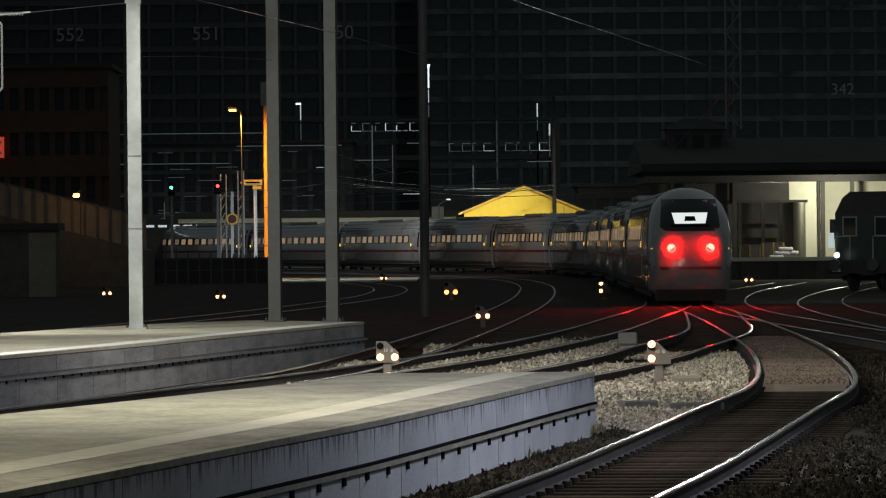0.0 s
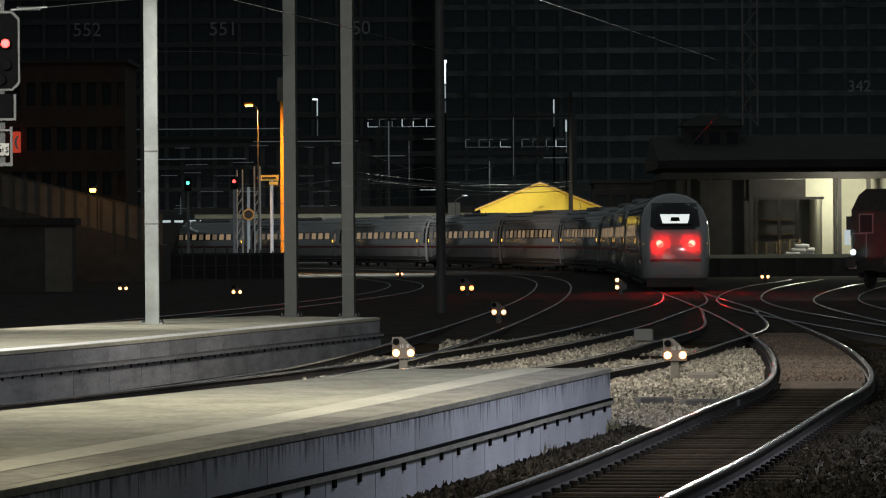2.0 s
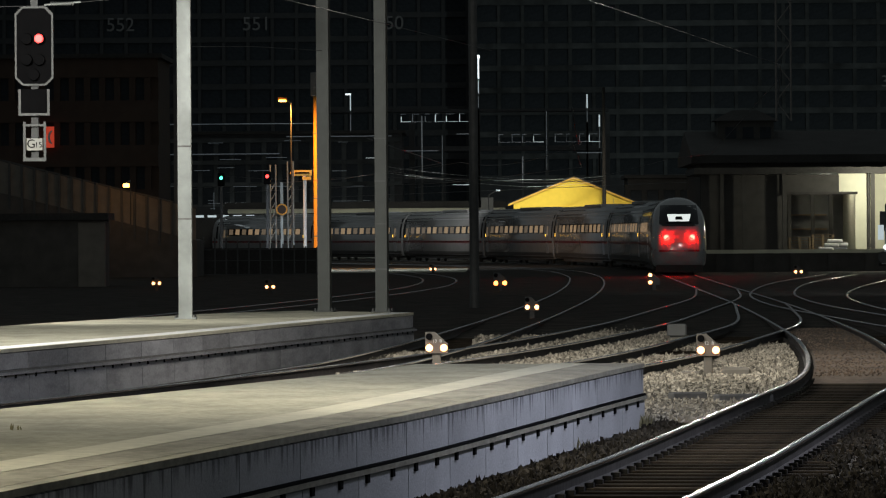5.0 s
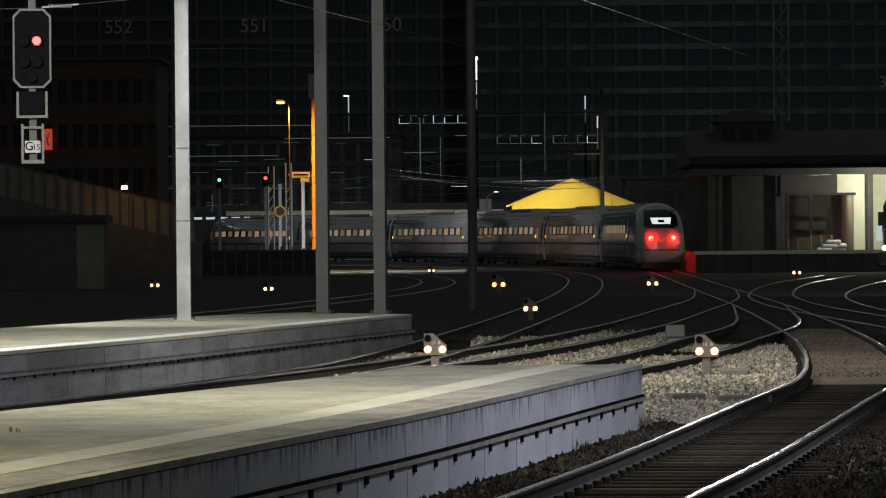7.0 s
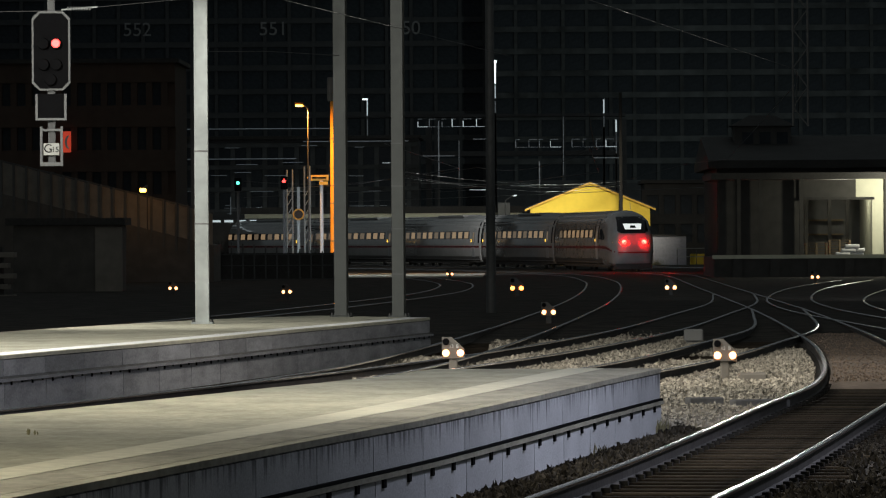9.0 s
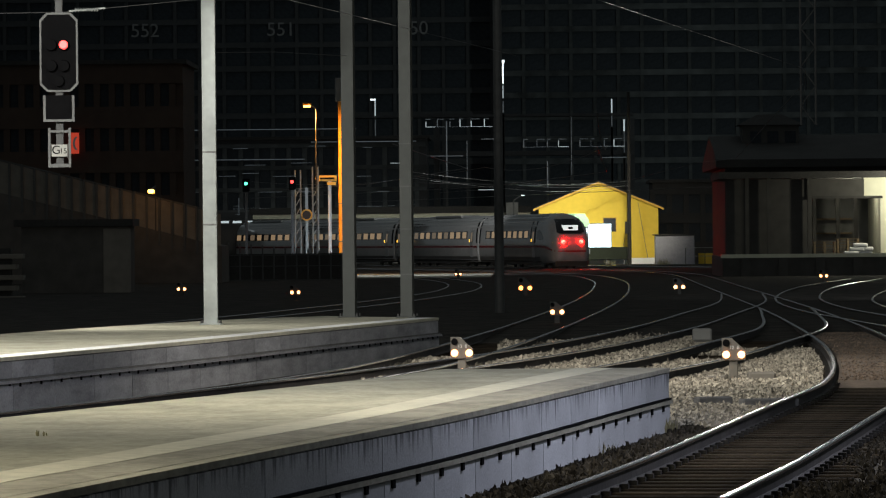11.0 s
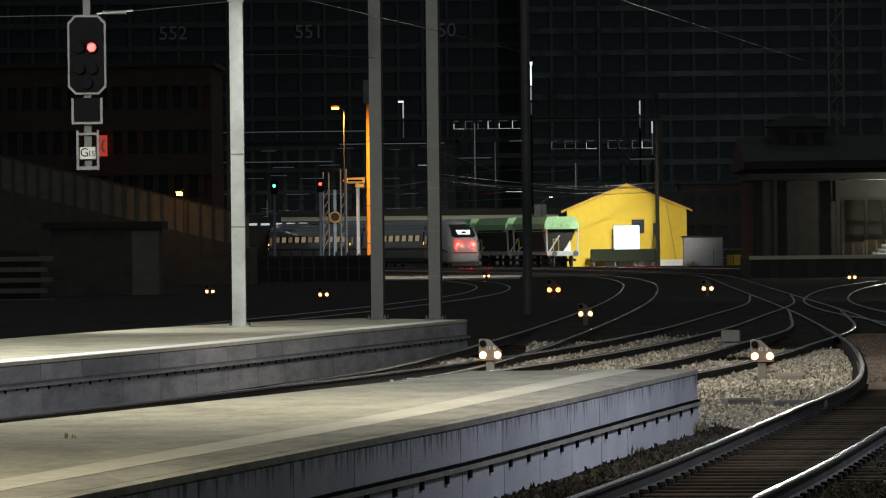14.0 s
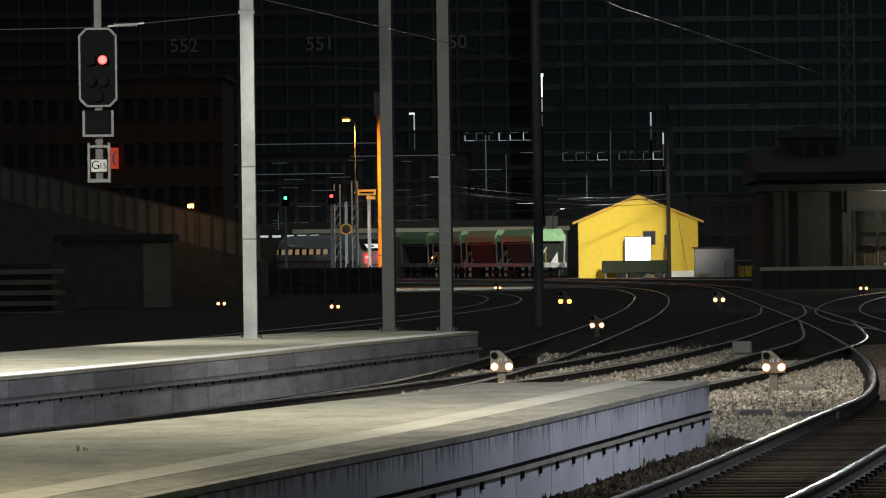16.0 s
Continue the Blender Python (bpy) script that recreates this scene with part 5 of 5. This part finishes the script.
wire("span_wire", CAT, [(-8.3, 345, 6.9), (0.0, 365, 6.2), (9.0, 386, 6.5)], 0.02, 0.3)
wire("span_wire", CAT, [(-8.3, 345, 6.2), (9.0, 386, 6.2)], 0.02)
rx = random.Random(17)
for k in range(2):
    z = rx.uniform(5.4, 7.2)
    wire("span_wire", "thin wire over the far yard, paled as if lit", [(-8.3, 345, z + 0.3), (rx.uniform(-4, 4), 366, z - rx.uniform(0.2, 0.7)), (9.0, 386, z + rx.uniform(-0.2, 0.5))], 0.009, 0.12, WIRE_LIT)
ins = thing("insulator", "ribbed pale insulator on the span wire", "insulator", pose(-8.0, 89.4, 6.44))
for k in range(9):
    part("shed", rods(((-0.2 + k * 0.05, 0, 0), (-0.17 + k * 0.05, 0, 0.005), 0.045, 0.02, 12)), PORCELAIN, ins)
part("core", rods(((-0.32, 0, -0.02), (0.36, 0, 0.03), 0.018)), POLE, ins)
for x, y, h, w in ((-19.0, 290, 12, 0.4), (-8.3, 345, 11, 0.3)):
    mast("catenary_mast", "dark distant overhead-line mast in the yard", x, y, -0.2, h, w, DARK_STEEL, group="yard masts")


def lattice(x, y, z0, z1, w):
    t = thing("lattice_hanger", "dark lattice drop post of the overhead line", "mast", pose(x, y, 0))
    spec = [((-w, 0, z0), (-w, 0, z1), 0.03), ((w, 0, z0), (w, 0, z1), 0.03)]
    n = 8
    for k in range(n):
        a, b = z0 + (z1 - z0) * k / n, z0 + (z1 - z0) * (k + 1) / n
        spec.append(((-w if k % 2 else w, 0, a), (w if k % 2 else -w, 0, b), 0.018))
    part("frame", rods(*spec), DARK_STEEL, t)
    part("cross_beam", boxes((-6, 8, -0.15, 0.15, z1, z1 + 0.4)), DARK_STEEL, t)
    part("beam_post", boxes((7.6, 8, -0.2, 0.2, -0.2, z1)), DARK_STEEL, t)


lattice(7.9, 130.0, 5.1, 9.3, 0.2)

# ---- ballast stones, kerb blocks, weeds ----
def stones(name, count, spots, size, seed, label, stuff, inside=False):
    """spots: (x, y, radius along x, radius along y) patches of loose stones."""
    rnd = random.Random(seed)
    base = [Vector((x, y, z)) for z in (-0.7, 0.7) for x, y in ((-0.7, -0.7), (0.7, -0.7), (0.7, 0.7), (-0.7, 0.7))]
    tri = ((0, 3, 2, 1), (4, 5, 6, 7), (0, 1, 5, 4), (1, 2, 6, 5), (2, 3, 7, 6), (3, 0, 4, 7))
    verts, faces = [], []
    for _ in range(count):
        cx, cy, rx, ry = rnd.choice(spots)
        x, y = cx + rx * rnd.uniform(-1, 1), cy + ry * rnd.uniform(-1, 1)
        c = MAIN.at(float(np.interp(y, MAIN.pts[:, 1], MAIN.s)))
        if (abs(x - c.x) > 0.62 if inside else abs(x - c.x) < 0.95 or (stuff is STONE and x > c.x)) or min(abs(x - float(np.interp(y, TRACKS[k_].pts[:, 1], TRACKS[k_].pts[:, 0])) - o) for k_ in ("middle", "platform") for o in (-GAUGE, GAUGE)) < 0.12:
            continue
        if y < 57.9 and x < float(np.interp(y, P1_EDGE.pts[:, 1], P1_EDGE.pts[:, 0])) + 0.15:
            continue
        k = len(verts)
        r = size * rnd.uniform(0.6, 1.4)
        q = Euler([rnd.uniform(0, 6.28) for _ in range(3)]).to_quaternion()
        for v in base:
            w = q @ Vector((v.x * r * rnd.uniform(0.55, 1.2), v.y * r * rnd.uniform(0.55, 1.2), v.z * r * rnd.uniform(0.5, 1.0)))
            verts.append((x + w.x, y + w.y, (-0.07 if inside else -0.19) + abs(rnd.gauss(0, 0.004 if inside else 0.026)) + w.z))
        faces += [tuple(k + j for j in t) for t in tri]
    me = bpy.data.meshes.new(name)
    me.from_pydata(verts, [], faces)
    me.materials.append(stuff)
    tagged(new(name, me), label, "ballast", kind="stuff")


stones("ballast_stones", 30000, ((3.4, 66, 1.6, 8.5), (4.0, 80, 1.6, 8), (4.9, 88, 0.9, 8), (3.0, 62, 1.3, 4.5)), 0.040, 21, "loose pale ballast stones between the rails", STONE)
stones("ballast_stones", 13000, ((1.0, 92, 1.4, 14), (3.0, 104, 1.2, 12), (-0.5, 84, 2, 8)), 0.042, 22, "loose pale ballast stones beside the track", STONE)
stones("dark_ballast_stones", 42000, ((7.2, 60, 2.2, 14), (9.5, 78, 3.0, 16), (5.6, 46, 2.4, 9), (1.2, 48, 1.0, 10), (-0.4, 37, 1.3, 8), (3.2, 38, 2.0, 6)), 0.026, 23, "dark ballast stones beside the curve, shade in their colour", STONE_DARK)
stones("gravel_chips", 3500, ((5.6, 76, 1.2, 4), (6.3, 86, 1.0, 7), (6.9, 100, 0.9, 8)), 0.014, 24, "small loose chips on the packed gravel", CHIP, True)
pad = solid("concrete_pad", rounded(-11.0, -1.5, 270, 300, -0.25, -0.03, 0.02), CONCRETE, "pale concrete pad between far tracks", "pavement", kind="structure")
bl = thing("concrete_block", "weathered concrete block beside the signal", "block", pose(3.82, 75.6, -0.2))
part("block", rounded(-0.22, 0.22, -0.2, 0.2, 0, 0.17, 0.03), PARAPET, bl)
bl = thing("cable_box", "small grey cable box in the ballast", "box", pose(3.2, 76.4, -0.2))
part("box", rounded(-0.2, 0.1, -0.2, 0.2, 0, 0.09, 0.02), PARAPET, bl)
bl = thing("cable_box", "low weathered post box beside the rails", "box", pose(3.9, 102, -0.2))
part("box", rounded(-0.2, 0.2, -0.2, 0.2, 0.1, 0.36, 0.03), WALL_GREY, bl)
part("leg", boxes((-0.15, 0.15, -0.1, 0.1, 0, 0.1)), WALL_GREY, bl)
for key, x, y, l_ in (("a", 3.3, 63.5, 0.8), ("b", 2.6, 64.4, 0.5)):
    pl = thing("timber_offcut", "dark old timber lying in the ballast", "timber", pose(x, y, -0.16, 0, 0, 20))
    part("beam", rounded(-l_ / 2, l_ / 2, -0.1, 0.1, 0, 0.12, 0.02), LEDGE, pl)


def weeds(x, y, z, n, h, seed):
    rnd = random.Random(seed)
    verts, faces = [], []
    for _ in range(n):
        a, l = rnd.uniform(0, 6.28), h * rnd.uniform(0.5, 1.2)
        dx, dy = math.cos(a), math.sin(a)
        bx, by = x + rnd.gauss(0, h * 0.5), y + rnd.gauss(0, h * 0.7)
        k = len(verts)
        for u, wd in ((0, 0.006), (0.5, 0.010), (1.0, 0.001)):
            px, py, pz = bx + dx * l * 0.35 * u * u, by + dy * l * 0.35 * u * u, z + l * u
            verts += [(px - dy * wd, py + dx * wd, pz), (px + dy * wd, py - dx * wd, pz)]
        faces += [(k, k + 1, k + 3, k + 2), (k + 2, k + 3, k + 5, k + 4)]
    me = bpy.data.meshes.new("weeds")
    me.from_pydata(verts, [], faces)
    me.materials.append(WEED)
    tagged(new("weeds", me), "tuft of dry weeds growing from the concrete", "weeds", kind="stuff")


weeds(1.75, 56.6, -0.2, 50, 0.16, 1)
weeds(1.0, 51.0, -0.2, 16, 0.12, 2)
weeds(-3.85, 38.5, 0.55, 4, 0.06, 3)
weeds(7.5, 386.6, -0.2, 120, 0.5, 6)
weeds(11.5, 379.3, -0.2, 160, 0.6, 7)

# packed gravel between the rails beyond the timber
fill = [(y, float(np.interp(y, MAIN.pts[:, 1], MAIN.pts[:, 0]))) for y in np.linspace(71.5, 108, 24)]
lift = lambda y: -0.07 - 0.12 * max(0.0, 1 - (y - 71.5) / 4.0)
solid("gravel_fill", loft([[(c - 0.66, y, -0.3), (c + 0.66, y, -0.3), (c + 0.66, y, lift(y)), (c - 0.66, y, lift(y))] for y, c in fill]), GRAVEL, "packed brown gravel between curved rails", "gravel", kind="structure")
fence2 = thing("railing", "thin grey railing beside the shed", "railing", pose(13.0, 372, -0.2))
for k in range(6):
    part("post", boxes((k * 0.75 - 0.03, k * 0.75 + 0.03, 0, 0.06, 0, 1.5)), DARK_STEEL, fence2)
for z in (0.8, 1.45):
    part("rail", boxes((-0.03, 3.78, -0.03, 0, z, z + 0.05)), POLE, fence2)
lw = thing("low_wall", "low yellow wall behind the railing", "wall", pose(0, 385, -0.2))
part("wall", rounded(14.5, 18.5, 0, 0.4, 0, 1.0, 0.02), YELLOW, lw)
for x, z in ((18.6, 4.0), (20.3, 4.0)):
    lp = thing("bollard_lamp", "slim post with small pale light", "lamp", pose(x, 388, -0.2))
    part("post", boxes((-0.06, 0.06, 0, 0.1, 0, z - 0.3)), POLE, lp)
    part("light", boxes((-0.2, 0.2, -0.06, 0.1, z - 0.3, z)), GLOW_DIM, lp)


for name, line in TRACKS.items():
    if SLEEPER_MESH is None:
        SLEEPER_MESH = mesh_of("sleeper", rounded(-1.28, 1.28, -0.125, 0.125, -0.32, -0.172, 0.012), SLEEPER)
    build_track(name, line, name in ("main", "middle"))


def motions():
    def rows_for(line, s_of_t, half):
        rows = []
        for k in range(33):
            t = k * 0.5
            s = s_of_t(t)
            a, b = line.at(s - half), line.at(s + half)
            c, w = (a + b) / 2, (b - a)
            rows.append((t, Matrix.Translation((c.x, c.y, 0)) @ Matrix.Rotation(math.atan2(w.y, w.x) - math.pi / 2, 4, "Z")))
        return rows

    for i, car in enumerate(CARS):
        walk(car, rows_for(MAIN, lambda t: S_TAIL + SPEED * t + HALF + i * 28.75, 9.6))
    s0 = float(np.interp(383.0, WAGON.pts[:, 1], WAGON.s))
    for i, w in enumerate(HOPPERS):
        walk(w, rows_for(WAGON, lambda t: s0 + 3.8 * (t - 14.0) + 5.6 + i * 12.6, 3.9))

    # two signals change from upright to level: one lamp leaves the top left for the bottom right
    for key, when in (("right", 1.65), ("f", 5.2)):
        d = DWARFS[key]
        lens = [p for p in d.children if p.name.startswith("lens")][1]
        k = 0.92 if key == "right" else 1.1
        up, down = pose(-0.26 * k, -0.045, 0.25 * k), pose(0, 0, 0)
        walk(lens, [(0, up), (when - 0.05, up), (when + 0.05, down), (16.0, down)])


motions()
